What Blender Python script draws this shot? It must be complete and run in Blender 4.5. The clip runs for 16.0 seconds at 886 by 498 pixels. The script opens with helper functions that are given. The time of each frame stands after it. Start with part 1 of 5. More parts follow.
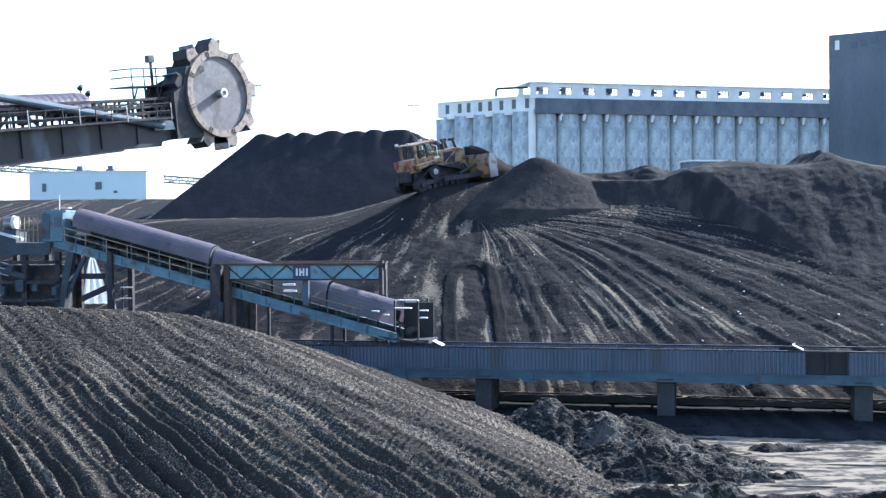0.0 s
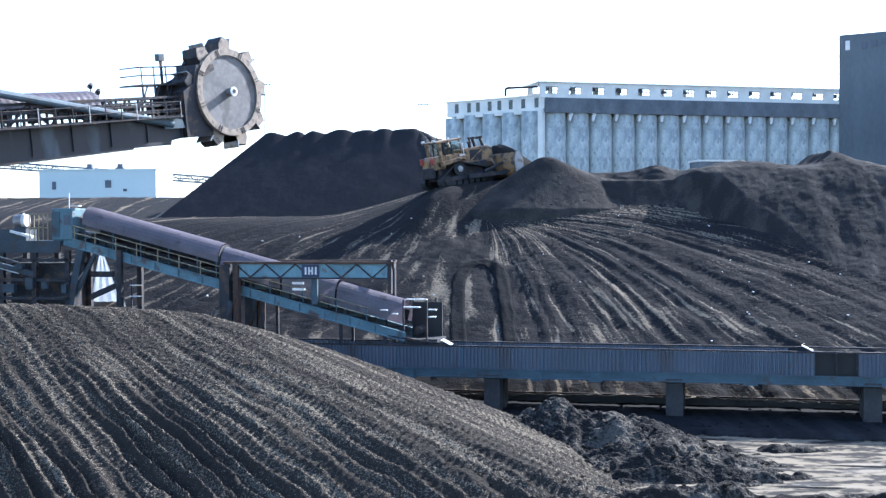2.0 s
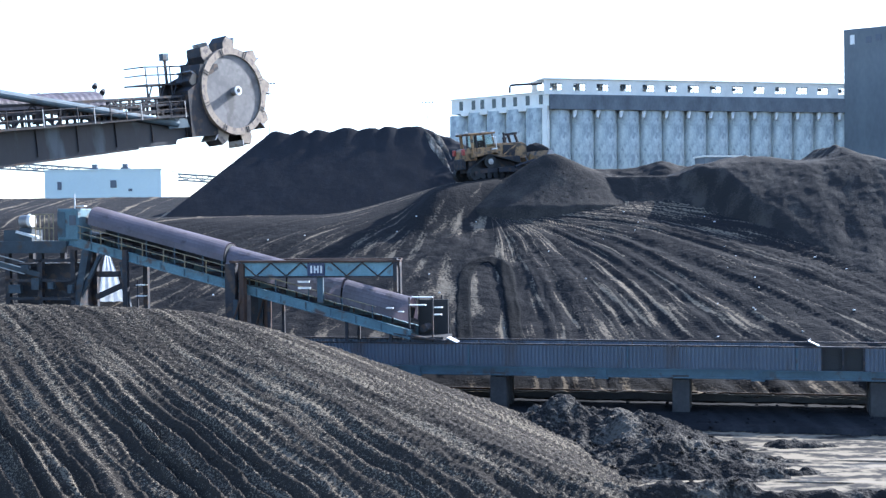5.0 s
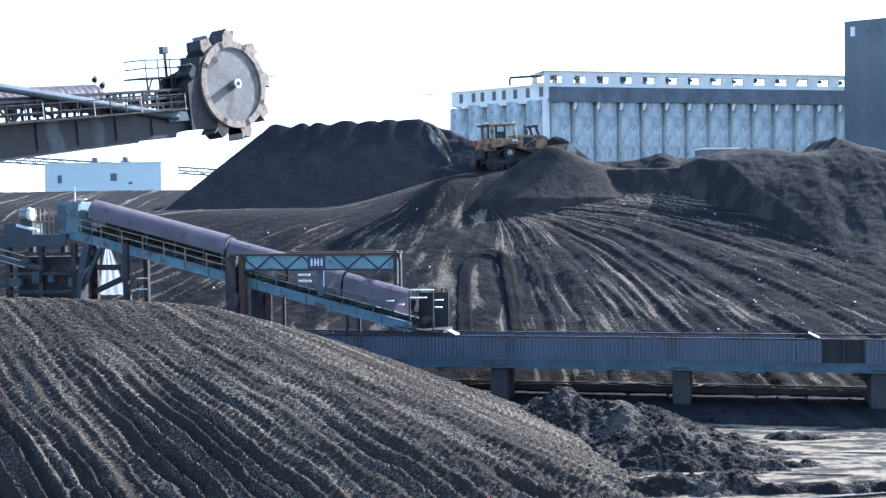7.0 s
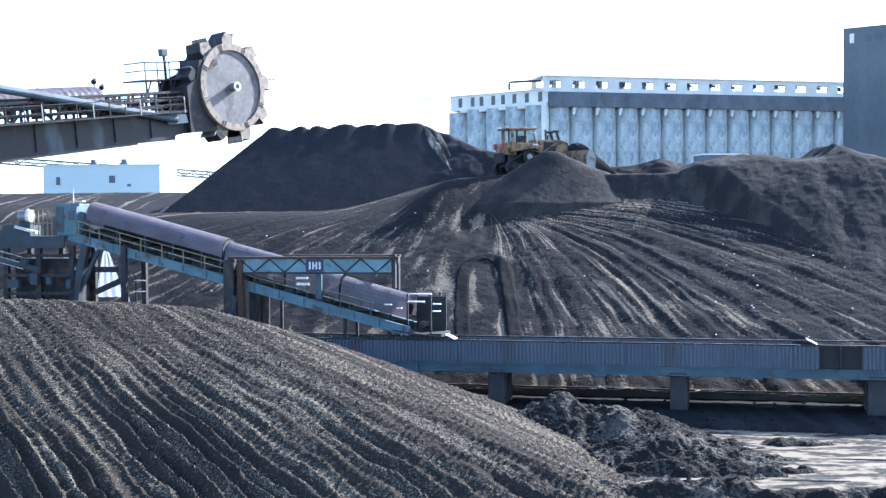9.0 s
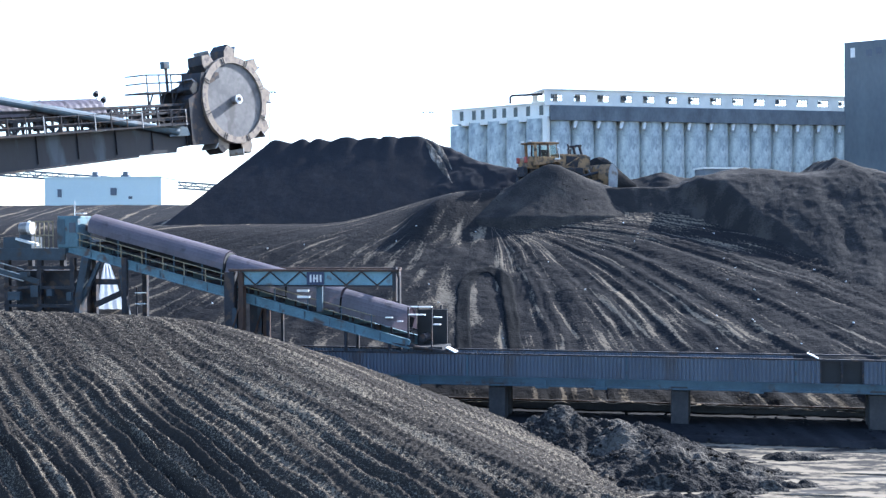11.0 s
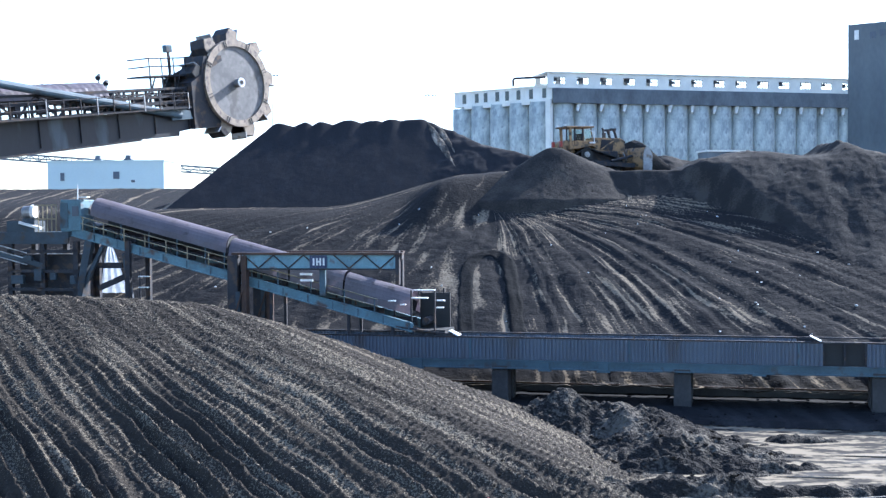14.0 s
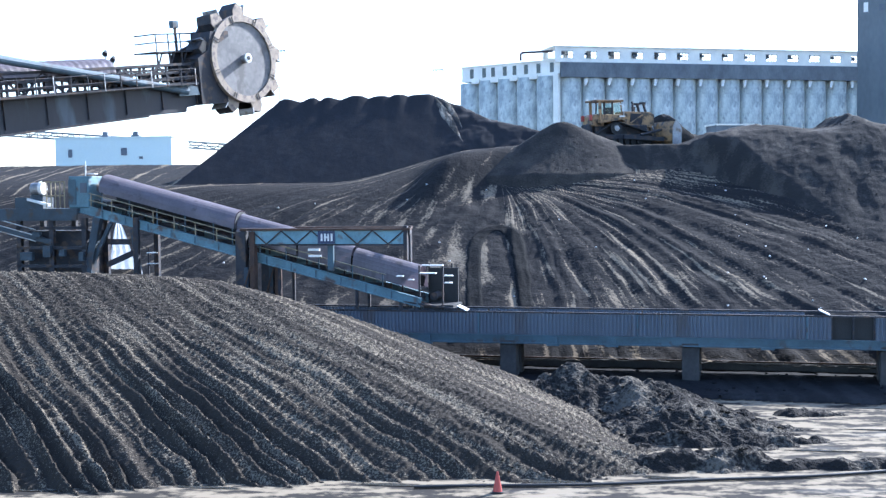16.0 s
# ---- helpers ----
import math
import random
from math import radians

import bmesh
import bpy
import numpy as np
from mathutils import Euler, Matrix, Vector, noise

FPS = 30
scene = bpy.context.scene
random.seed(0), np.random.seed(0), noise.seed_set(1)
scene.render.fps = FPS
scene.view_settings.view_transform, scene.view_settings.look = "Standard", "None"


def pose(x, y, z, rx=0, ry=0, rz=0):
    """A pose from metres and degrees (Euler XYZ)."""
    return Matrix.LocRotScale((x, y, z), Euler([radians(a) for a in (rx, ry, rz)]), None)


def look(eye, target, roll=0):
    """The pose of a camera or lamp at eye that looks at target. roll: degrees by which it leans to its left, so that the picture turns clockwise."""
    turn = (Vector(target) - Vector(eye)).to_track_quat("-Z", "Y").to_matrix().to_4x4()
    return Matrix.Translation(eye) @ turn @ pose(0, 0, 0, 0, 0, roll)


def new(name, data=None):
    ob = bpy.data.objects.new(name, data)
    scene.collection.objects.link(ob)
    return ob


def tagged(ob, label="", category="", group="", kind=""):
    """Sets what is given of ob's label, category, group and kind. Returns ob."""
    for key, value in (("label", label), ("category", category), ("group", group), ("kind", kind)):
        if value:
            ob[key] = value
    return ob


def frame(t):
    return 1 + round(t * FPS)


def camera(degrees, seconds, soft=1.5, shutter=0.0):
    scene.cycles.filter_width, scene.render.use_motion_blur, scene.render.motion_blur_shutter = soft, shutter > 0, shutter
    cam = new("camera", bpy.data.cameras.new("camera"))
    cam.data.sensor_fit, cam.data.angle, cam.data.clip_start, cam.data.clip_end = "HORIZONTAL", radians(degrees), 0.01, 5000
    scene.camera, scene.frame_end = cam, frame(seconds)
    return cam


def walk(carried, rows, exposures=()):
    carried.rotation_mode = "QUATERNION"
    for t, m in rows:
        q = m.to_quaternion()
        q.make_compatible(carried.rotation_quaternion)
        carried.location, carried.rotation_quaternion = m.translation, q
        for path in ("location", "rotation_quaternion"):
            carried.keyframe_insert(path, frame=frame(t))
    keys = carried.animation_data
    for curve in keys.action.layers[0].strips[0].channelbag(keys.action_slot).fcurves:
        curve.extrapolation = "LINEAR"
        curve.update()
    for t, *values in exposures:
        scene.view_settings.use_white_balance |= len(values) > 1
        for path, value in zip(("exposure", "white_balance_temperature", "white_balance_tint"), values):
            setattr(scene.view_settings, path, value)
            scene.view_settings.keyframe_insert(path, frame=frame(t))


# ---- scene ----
# ---------- camera ----------
cam = camera(38.8, 16.0, soft=1.4)
walk(cam, [
    (0, pose(0, 0, 10.5, 89.000, 0.500, 0.000)),
    (0.5, pose(0, 0, 10.5, 89.034, 0.446, -0.141)),
    (1, pose(0, 0, 10.5, 89.081, 0.301, -0.111)),
    (1.5, pose(0, 0, 10.5, 89.047, 0.267, 0.268)),
    (2, pose(0, 0, 10.5, 88.968, 0.307, 0.406)),
    (2.5, pose(0, 0, 10.5, 88.886, 0.317, 0.381)),
    (3, pose(0, 0, 10.5, 88.799, 0.333, 0.419)),
    (3.5, pose(0, 0, 10.5, 88.911, 0.471, 0.523)),
    (4, pose(0, 0, 10.5, 89.053, 0.638, 0.523)),
    (6.5, pose(0, 0, 10.5, 88.506, 0.733, 0.736)),
    (7, pose(0, 0, 10.5, 88.529, 0.808, 0.656)),
    (7.5, pose(0, 0, 10.5, 88.485, 0.711, 0.663)),
    (8, pose(0, 0, 10.5, 88.387, 0.756, 0.742)),
    (8.5, pose(0, 0, 10.5, 88.361, 0.518, 0.819)),
    (9, pose(0, 0, 10.5, 88.714, 0.463, 0.584)),
    (11.5, pose(0, 0, 10.5, 89.315, 0.245, 0.644)),
    (12, pose(0, 0, 10.5, 89.264, 0.142, 0.608)),
    (12.5, pose(0, 0, 10.5, 88.947, 0.368, 0.649)),
    (13, pose(0, 0, 10.5, 89.061, 0.477, 0.554)),
    (13.5, pose(0, 0, 10.5, 88.982, 0.417, 0.543)),
    (14, pose(0, 0, 10.5, 88.549, 0.390, 0.761)),
    (14.5, pose(0, 0, 10.5, 88.144, 0.423, 0.952)),
    (15, pose(0, 0, 10.5, 87.710, 0.642, 1.061)),
    (15.5, pose(0, 0, 10.5, 87.617, 0.732, 1.034)),
    (16, pose(0, 0, 10.5, 87.419, 0.622, 1.113)),
], exposures=((0, 1.69, 5260, 12), (4, 1.69, 5260, 12), (7, 1.76, 5240, 12), (8.5, 1.87, 5220, 12), (9, 1.93, 5240, 12), (11.5, 1.68, 5270, 12), (13.5, 1.69, 5260, 12), (15.5, 1.86, 5200, 12), (16, 1.90, 5180, 12)))

# ---------- sky, sun, exposure ----------
SUN_AZ, SUN_EL = 46.0, 31.0     # degrees to the right of straight ahead, and above the horizon
world = bpy.data.worlds.new("sky")
scene.world = world
world.use_nodes = True
wn, wl = world.node_tree.nodes, world.node_tree.links
sky = wn.new("ShaderNodeTexSky")
sky.sky_type, sky.sun_disc = "NISHITA", False
sky.sun_elevation, sky.sun_rotation = radians(SUN_EL), radians(SUN_AZ)
sky.dust_density, sky.air_density, sky.ozone_density = 1.0, 1.0, 1.0
wn["Background"].inputs[1].default_value = 0.126
wl.new(sky.outputs[0], wn["Background"].inputs[0])
sun = new("sun", bpy.data.lights.new("sun", "SUN"))
sun.data.energy, sun.data.angle, sun.data.color = 4.8, radians(0.6), (1.0, 0.93, 0.82)
az, el = radians(SUN_AZ), radians(SUN_EL)
SUN_DIR = Vector((math.sin(az) * math.cos(el), math.cos(az) * math.cos(el), math.sin(el)))
sun.matrix_world = look(SUN_DIR * 200, (0, 0, 0))


# ---------- materials ----------
def mat(name, c1, c2=None, rough=0.8, metal=0.0, scale=1.0, fine=12.0, bump=0.3, dist=0.05, spec=0.5,
        stretch=(1, 1, 1), stain=None, amount=0.5, contrast=0.25):
    """Two-scale noise colour, an optional third stain colour, and a fine relief."""
    m = bpy.data.materials.new(name)
    m.use_nodes = True
    n, l = m.node_tree.nodes, m.node_tree.links
    b = n["Principled BSDF"]
    b.inputs["Roughness"].default_value, b.inputs["Metallic"].default_value = rough, metal
    b.inputs["Specular IOR Level"].default_value = spec
    c2 = c2 or tuple(v * 0.7 for v in c1)
    tc, mp = n.new("ShaderNodeTexCoord"), n.new("ShaderNodeMapping")
    mp.inputs["Scale"].default_value = stretch
    l.new(tc.outputs["Object"], mp.inputs[0])
    a, f = n.new("ShaderNodeTexNoise"), n.new("ShaderNodeTexNoise")
    a.inputs["Scale"].default_value, f.inputs["Scale"].default_value = scale, fine
    a.inputs["Detail"].default_value = f.inputs["Detail"].default_value = 6
    l.new(mp.outputs[0], a.inputs[0]), l.new(mp.outputs[0], f.inputs[0])
    add = n.new("ShaderNodeMath")
    add.operation = "MULTIPLY_ADD"
    l.new(f.outputs[0], add.inputs[0])
    add.inputs[1].default_value = 0.45
    l.new(a.outputs[0], add.inputs[2])
    ramp = n.new("ShaderNodeValToRGB")
    ramp.color_ramp.elements[0].position, ramp.color_ramp.elements[1].position = 0.72 - contrast, 0.72 + contrast
    ramp.color_ramp.elements[0].color, ramp.color_ramp.elements[1].color = (*c2, 1), (*c1, 1)
    l.new(add.outputs[0], ramp.inputs[0])
    out = ramp.outputs[0]
    if stain:
        s, r2, mx = n.new("ShaderNodeTexNoise"), n.new("ShaderNodeValToRGB"), n.new("ShaderNodeMixRGB")
        s.inputs["Scale"].default_value, s.inputs["Detail"].default_value = scale * 1.7, 8
        l.new(mp.outputs[0], s.inputs[0])
        r2.color_ramp.elements[0].position, r2.color_ramp.elements[1].position = 0.62 - amount * 0.25, 0.72 - amount * 0.2
        l.new(s.outputs[0], r2.inputs[0]), l.new(r2.outputs[0], mx.inputs[0])
        l.new(out, mx.inputs[1])
        mx.inputs[2].default_value = (*stain, 1)
        out = mx.outputs[0]
    l.new(out, b.inputs["Base Color"])
    bp = n.new("ShaderNodeBump")
    bp.inputs["Strength"].default_value, bp.inputs["Distance"].default_value = bump, dist
    l.new(f.outputs[0], bp.inputs["Height"]), l.new(bp.outputs[0], b.inputs["Normal"])
    return m


def coal(name, dark, pale, along=0.12, across=1.0, pale_at=0.55, lump=9.0, bump=0.8, dist=0.08, rough=0.95, speck=0.35, patch=0.45, edge=0.085, cleat=0.0):
    """Coal with paler dust dragged along the vehicle tracks (UV: across, along in metres) and a lumpy grain."""
    m = bpy.data.materials.new(name)
    m.use_nodes = True
    n, l = m.node_tree.nodes, m.node_tree.links
    b = n["Principled BSDF"]
    b.inputs["Roughness"].default_value, b.inputs["Specular IOR Level"].default_value = rough, 0.06
    tc, mp = n.new("ShaderNodeTexCoord"), n.new("ShaderNodeMapping")
    mp.inputs["Scale"].default_value = (across, along, 1)
    l.new(tc.outputs["UV"], mp.inputs[0])
    st, pa, lu, gr = (n.new("ShaderNodeTexNoise") for _ in range(4))
    for t, s, d in ((st, 1.0, 7), (pa, 0.13, 4), (lu, lump, 6), (gr, lump * 0.35, 5)):
        t.inputs["Scale"].default_value, t.inputs["Detail"].default_value = s, d
    l.new(mp.outputs[0], st.inputs[0])
    for t in (pa, lu, gr):
        l.new(tc.outputs["Object"], t.inputs[0])
    s1 = n.new("ShaderNodeMath")
    s1.operation = "MULTIPLY_ADD"
    l.new(pa.outputs[0], s1.inputs[0])
    s1.inputs[1].default_value = patch
    l.new(st.outputs[0], s1.inputs[2])
    s2 = n.new("ShaderNodeMath")
    s2.operation = "MULTIPLY_ADD"
    l.new(lu.outputs[0], s2.inputs[0])
    s2.inputs[1].default_value = speck
    l.new(s1.outputs[0], s2.inputs[2])
    s3 = n.new("ShaderNodeMath")
    s3.operation = "SUBTRACT"
    l.new(s2.outputs[0], s3.inputs[0])
    s3.inputs[1].default_value = (patch + speck) / 2
    ramp = n.new("ShaderNodeValToRGB")
    ramp.color_ramp.elements[0].position, ramp.color_ramp.elements[1].position = pale_at - edge, pale_at + edge
    ramp.color_ramp.elements[0].color, ramp.color_ramp.elements[1].color = (*dark, 1), (*pale, 1)
    l.new(s3.outputs[0], ramp.inputs[0]), l.new(ramp.outputs[0], b.inputs["Base Color"])
    hs = n.new("ShaderNodeMath")
    hs.operation = "ADD"
    l.new(lu.outputs[0], hs.inputs[0]), l.new(gr.outputs[0], hs.inputs[1])
    if cleat:
        wv, ca = n.new("ShaderNodeTexWave"), n.new("ShaderNodeMath")
        wv.bands_direction = "Y"
        for k, v in (("Scale", 1.15), ("Distortion", 5.0), ("Detail", 3.0), ("Detail Scale", 1.6), ("Detail Roughness", 0.6)):
            wv.inputs[k].default_value = v
        l.new(tc.outputs["UV"], wv.inputs[0])
        ca.operation = "MULTIPLY_ADD"
        l.new(wv.outputs["Fac"], ca.inputs[0])
        ca.inputs[1].default_value = cleat
        l.new(hs.outputs[0], ca.inputs[2])
        hs = ca
    bp = n.new("ShaderNodeBump")
    bp.inputs["Strength"].default_value, bp.inputs["Distance"].default_value = bump, dist
    l.new(hs.outputs[0], bp.inputs["Height"]), l.new(bp.outputs[0], b.inputs["Normal"])
    return m


M_SLOPE = coal("packed_coal", (0.0215, 0.0202, 0.020), (0.19, 0.154, 0.11), along=0.16, across=2.6, pale_at=0.622, lump=6.0, dist=0.06, speck=0.32, patch=0.5, edge=0.045, cleat=0.04)
M_FRONT = coal("tracked_coal", (0.035, 0.030, 0.025), (0.158, 0.133, 0.099), along=0.12, across=2.4, pale_at=0.615, lump=13.0, bump=0.9, dist=0.09, speck=1.15, patch=0.1, edge=0.07, cleat=0.3)
M_STACK = coal("fresh_coal", (0.026, 0.0255, 0.028), (0.030, 0.0295, 0.032), along=0.6, lump=6.0, bump=0.35, dist=0.04)
M_MOUND = coal("loose_dumped_coal", (0.030, 0.0275, 0.026), (0.064, 0.055, 0.046), along=0.5, across=0.5, pale_at=0.56, lump=8.0, bump=0.6, dist=0.06, speck=0.6, patch=0.4, edge=0.14)
M_DUMP = coal("dumped_coal", (0.029, 0.0268, 0.0255), (0.062, 0.054, 0.046), along=0.4, across=0.8, pale_at=0.60, lump=7.0, bump=0.5, dist=0.07, patch=0.5)
M_RUBBLE = coal("muddy_coal", (0.024, 0.0222, 0.021), (0.125, 0.11, 0.09), along=0.4, across=0.6, pale_at=0.58, lump=7.0, bump=1.0, dist=0.25, speck=0.7)
M_SUNPATCH = coal("sunlit_tone_coal", (0.07, 0.06, 0.05), (0.26, 0.225, 0.18), along=0.3, across=1.5, pale_at=0.5, lump=5.0)
M_BAND = coal("fresh_track_coal", (0.009, 0.009, 0.0093), (0.018, 0.018, 0.018), lump=6.0, bump=0.6, dist=0.06)
M_SHADE = coal("shade_strip_coal", (0.018, 0.0178, 0.019), (0.032, 0.031, 0.032), lump=6.0, bump=0.6, dist=0.06)
M_BLUE = mat("weathered_blue_paint", (0.19, 0.33, 0.38), (0.09, 0.16, 0.19), 0.55, 0, 0.8, 9, 0.15, 0.02, stain=(0.10, 0.065, 0.05), amount=0.1)
M_BEAM = mat("faded_beam_blue", (0.135, 0.235, 0.275), (0.07, 0.12, 0.145), 0.6, 0, 0.8, 9, 0.15, 0.02, stain=(0.085, 0.06, 0.05), amount=0.2)
M_BLUEP = mat("dusty_blue_paint", (0.085, 0.125, 0.155), (0.045, 0.07, 0.09), 0.7, 0, 0.5, 6, 0.1, 0.02, stain=(0.05, 0.045, 0.045), amount=0.3)
M_BLUED = mat("dull_blue_paint", (0.075, 0.125, 0.155), (0.035, 0.06, 0.08), 0.6, 0, 0.7, 8, 0.15, 0.02, stain=(0.05, 0.04, 0.035), amount=0.15)
M_GRIME = mat("grimed_dark_blue_paint", (0.045, 0.065, 0.082), (0.022, 0.03, 0.04), 0.7, 0, 0.9, 8, 0.15, 0.02, stain=(0.05, 0.038, 0.032), amount=0.3)
M_PANEL = mat("grey_blue_sheet", (0.105, 0.125, 0.16), (0.062, 0.078, 0.105), 0.5, 0.0, 0.4, 6, 0.1, 0.02, stretch=(1, 1, 0.25), stain=(0.07, 0.07, 0.08), amount=0.3)
M_COVER = mat("faded_violet_sheet", (0.26, 0.225, 0.25), (0.18, 0.155, 0.175), 0.55, 0.0, 0.6, 6, 0.1, 0.02, stain=(0.12, 0.10, 0.105), amount=0.15)
M_DARK = mat("grimy_dark_steel", (0.032, 0.032, 0.038), (0.014, 0.014, 0.018), 0.75, 0.1, 1.2, 9, 0.25, 0.03, stain=(0.07, 0.045, 0.032), amount=0.4)
M_BOOM = mat("coal_grimed_blue_steel", (0.017, 0.019, 0.027), (0.008, 0.009, 0.013), 0.6, 0.1, 0.3, 5, 0.2, 0.02, stretch=(1, 1, 0.3), stain=(0.055, 0.072, 0.09), amount=0.2)
M_RUST = mat("rusty_steel", (0.10, 0.055, 0.035), (0.035, 0.025, 0.022), 0.85, 0.1, 1.5, 10, 0.35, 0.03)
M_CONC = mat("stained_silo_concrete", (0.59, 0.60, 0.54), (0.275, 0.29, 0.28), 0.9, 0, 0.6, 3.0, 0.2, 0.05, stretch=(1, 1, 0.5), stain=(0.30, 0.315, 0.305), amount=0.36, contrast=0.22)
M_CONCD = mat("dark_grey_concrete", (0.17, 0.19, 0.21), (0.085, 0.095, 0.11), 0.9, 0, 0.3, 2, 0.2, 0.05, stretch=(1, 1, 0.5))
M_CONCL = mat("pale_gallery_concrete", (0.84, 0.82, 0.75), (0.64, 0.63, 0.58), 0.85, 0, 0.3, 2.5, 0.15, 0.03)
M_TOWER = mat("dark_tower_concrete", (0.15, 0.17, 0.185), (0.09, 0.106, 0.12), 0.9, 0, 0.12, 1.2, 0.2, 0.05, stretch=(1, 1, 0.4))
M_PIER = mat("pier_concrete", (0.075, 0.068, 0.064), (0.03, 0.029, 0.029), 0.9, 0, 0.8, 7, 0.3, 0.03)
M_WHITE = mat("pale_sheet_cladding", (0.60, 0.69, 0.68), (0.52, 0.61, 0.61), 0.6, 0, 0.15, 3, 0.05, 0.01)
M_PALE = mat("white_paint", (0.78, 0.77, 0.74), (0.6, 0.6, 0.58), 0.5, 0, 1, 9, 0.1, 0.01)
M_GLASSD = mat("dark_window", (0.03, 0.04, 0.05), (0.02, 0.025, 0.03), 0.15, 0, 1, 5, 0.0, 0.01)
M_STEEL = mat("worn_bare_steel", (0.42, 0.42, 0.42), (0.24, 0.23, 0.23), 0.5, 0.55, 1.0, 8, 0.15, 0.01, stain=(0.2, 0.16, 0.13), amount=0.35)
M_DISC = mat("scuffed_disc_steel", (0.165, 0.155, 0.15), (0.085, 0.082, 0.082), 0.6, 0.3, 0.5, 3, 0.15, 0.01, stain=(0.08, 0.074, 0.07), amount=0.3, contrast=0.16)
M_TAN = mat("tan_worn_paint", (0.34, 0.265, 0.19), (0.18, 0.14, 0.105), 0.65, 0.1, 1.5, 10, 0.2, 0.02, stain=(0.12, 0.09, 0.08), amount=0.35)
M_YEL = mat("machine_yellow_paint", (0.37, 0.215, 0.085), (0.18, 0.112, 0.06), 0.6, 0, 1.4, 9, 0.15, 0.01, stain=(0.06, 0.045, 0.032), amount=0.55)
M_RAILY = mat("handrail_yellow", (0.33, 0.27, 0.16), (0.18, 0.145, 0.09), 0.6, 0, 2, 9, 0.1, 0.01)
M_RED = mat("red_paint", (0.42, 0.06, 0.04), (0.25, 0.04, 0.03), 0.5, 0, 2, 9, 0.1, 0.01)
M_NAVY = mat("navy_sign_plate", (0.02, 0.035, 0.10), (0.015, 0.025, 0.07), 0.4)
M_RUBBER = mat("black_rubber", (0.02, 0.02, 0.021), (0.012, 0.012, 0.012), 0.7)


def glass_material():
    m = bpy.data.materials.new("cab_glass")
    m.use_nodes = True
    b = m.node_tree.nodes["Principled BSDF"]
    b.inputs["Base Color"].default_value = (0.85, 0.93, 0.9, 1)
    b.inputs["Roughness"].default_value, b.inputs["Transmission Weight"].default_value, b.inputs["IOR"].default_value = 0.04, 1.0, 1.15
    return m


def ground_material():
    """Wet silt with coal dust, darker where the coal lies, and shallow glossy water in the hollows."""
    m = bpy.data.materials.new("silt_ground")
    m.use_nodes = True
    n, l = m.node_tree.nodes, m.node_tree.links
    b = n["Principled BSDF"]
    b.inputs["Specular IOR Level"].default_value = 0.08
    tc, mp = n.new("ShaderNodeTexCoord"), n.new("ShaderNodeMapping")
    mp.inputs["Scale"].default_value = (0.17, 0.50, 1)
    mp.inputs["Rotation"].default_value = (0, 0, radians(12))
    l.new(tc.outputs["Object"], mp.inputs[0])
    a, f, w = (n.new("ShaderNodeTexNoise") for _ in range(3))
    a.inputs["Scale"].default_value, a.inputs["Detail"].default_value = 2.6, 10
    f.inputs["Scale"].default_value, f.inputs["Detail"].default_value = 2.4, 8
    w.inputs["Scale"].default_value, w.inputs["Detail"].default_value = 0.9, 4
    l.new(mp.outputs[0], a.inputs[0]), l.new(tc.outputs["Object"], f.inputs[0]), l.new(mp.outputs[0], w.inputs[0])
    mix = n.new("ShaderNodeMath")
    mix.operation = "MULTIPLY_ADD"
    l.new(f.outputs[0], mix.inputs[0])
    mix.inputs[1].default_value = 0.42
    l.new(a.outputs[0], mix.inputs[2])
    ramp = n.new("ShaderNodeValToRGB")
    e = ramp.color_ramp.elements
    e[0].position, e[0].color = 0.64, (0.028, 0.025, 0.022, 1)
    e[1].position, e[1].color = 0.775, (0.215, 0.178, 0.126, 1)
    l.new(mix.outputs[0], ramp.inputs[0]), l.new(ramp.outputs[0], b.inputs["Base Color"])
    wet = n.new("ShaderNodeValToRGB")
    wet.color_ramp.elements[0].position, wet.color_ramp.elements[1].position = 0.58, 0.63
    wet.color_ramp.elements[0].color, wet.color_ramp.elements[1].color = (0.9, 0.9, 0.9, 1), (0.62, 0.62, 0.62, 1)
    l.new(w.outputs[0], wet.inputs[0]), l.new(wet.outputs[0], b.inputs["Roughness"])
    bp = n.new("ShaderNodeBump")
    bp.inputs["Strength"].default_value, bp.inputs["Distance"].default_value = 0.4, 0.05
    l.new(mix.outputs[0], bp.inputs["Height"]), l.new(bp.outputs[0], b.inputs["Normal"])
    return m


def water_material():
    m = bpy.data.materials.new("puddle_water")
    m.use_nodes = True
    n, l = m.node_tree.nodes, m.node_tree.links
    b = n["Principled BSDF"]
    b.inputs["Base Color"].default_value = (0.05, 0.05, 0.045, 1)
    b.inputs["Roughness"].default_value, b.inputs["Specular IOR Level"].default_value = 0.06, 1.0
    w, bp = n.new("ShaderNodeTexNoise"), n.new("ShaderNodeBump")
    w.inputs["Scale"].default_value = 5.0
    bp.inputs["Strength"].default_value, bp.inputs["Distance"].default_value = 0.15, 0.02
    l.new(w.outputs[0], bp.inputs["Height"]), l.new(bp.outputs[0], b.inputs["Normal"])
    return m


M_WATER = water_material()
M_GLASS = glass_material()
M_GROUND = ground_material()

# ---------- mesh helpers ----------
ID = Matrix()


def box(bm, c, s, m=ID):
    r = bmesh.ops.create_cube(bm, size=1.0, matrix=m @ Matrix.Translation(c) @ Matrix.Diagonal((*s, 1)))
    return r["verts"]


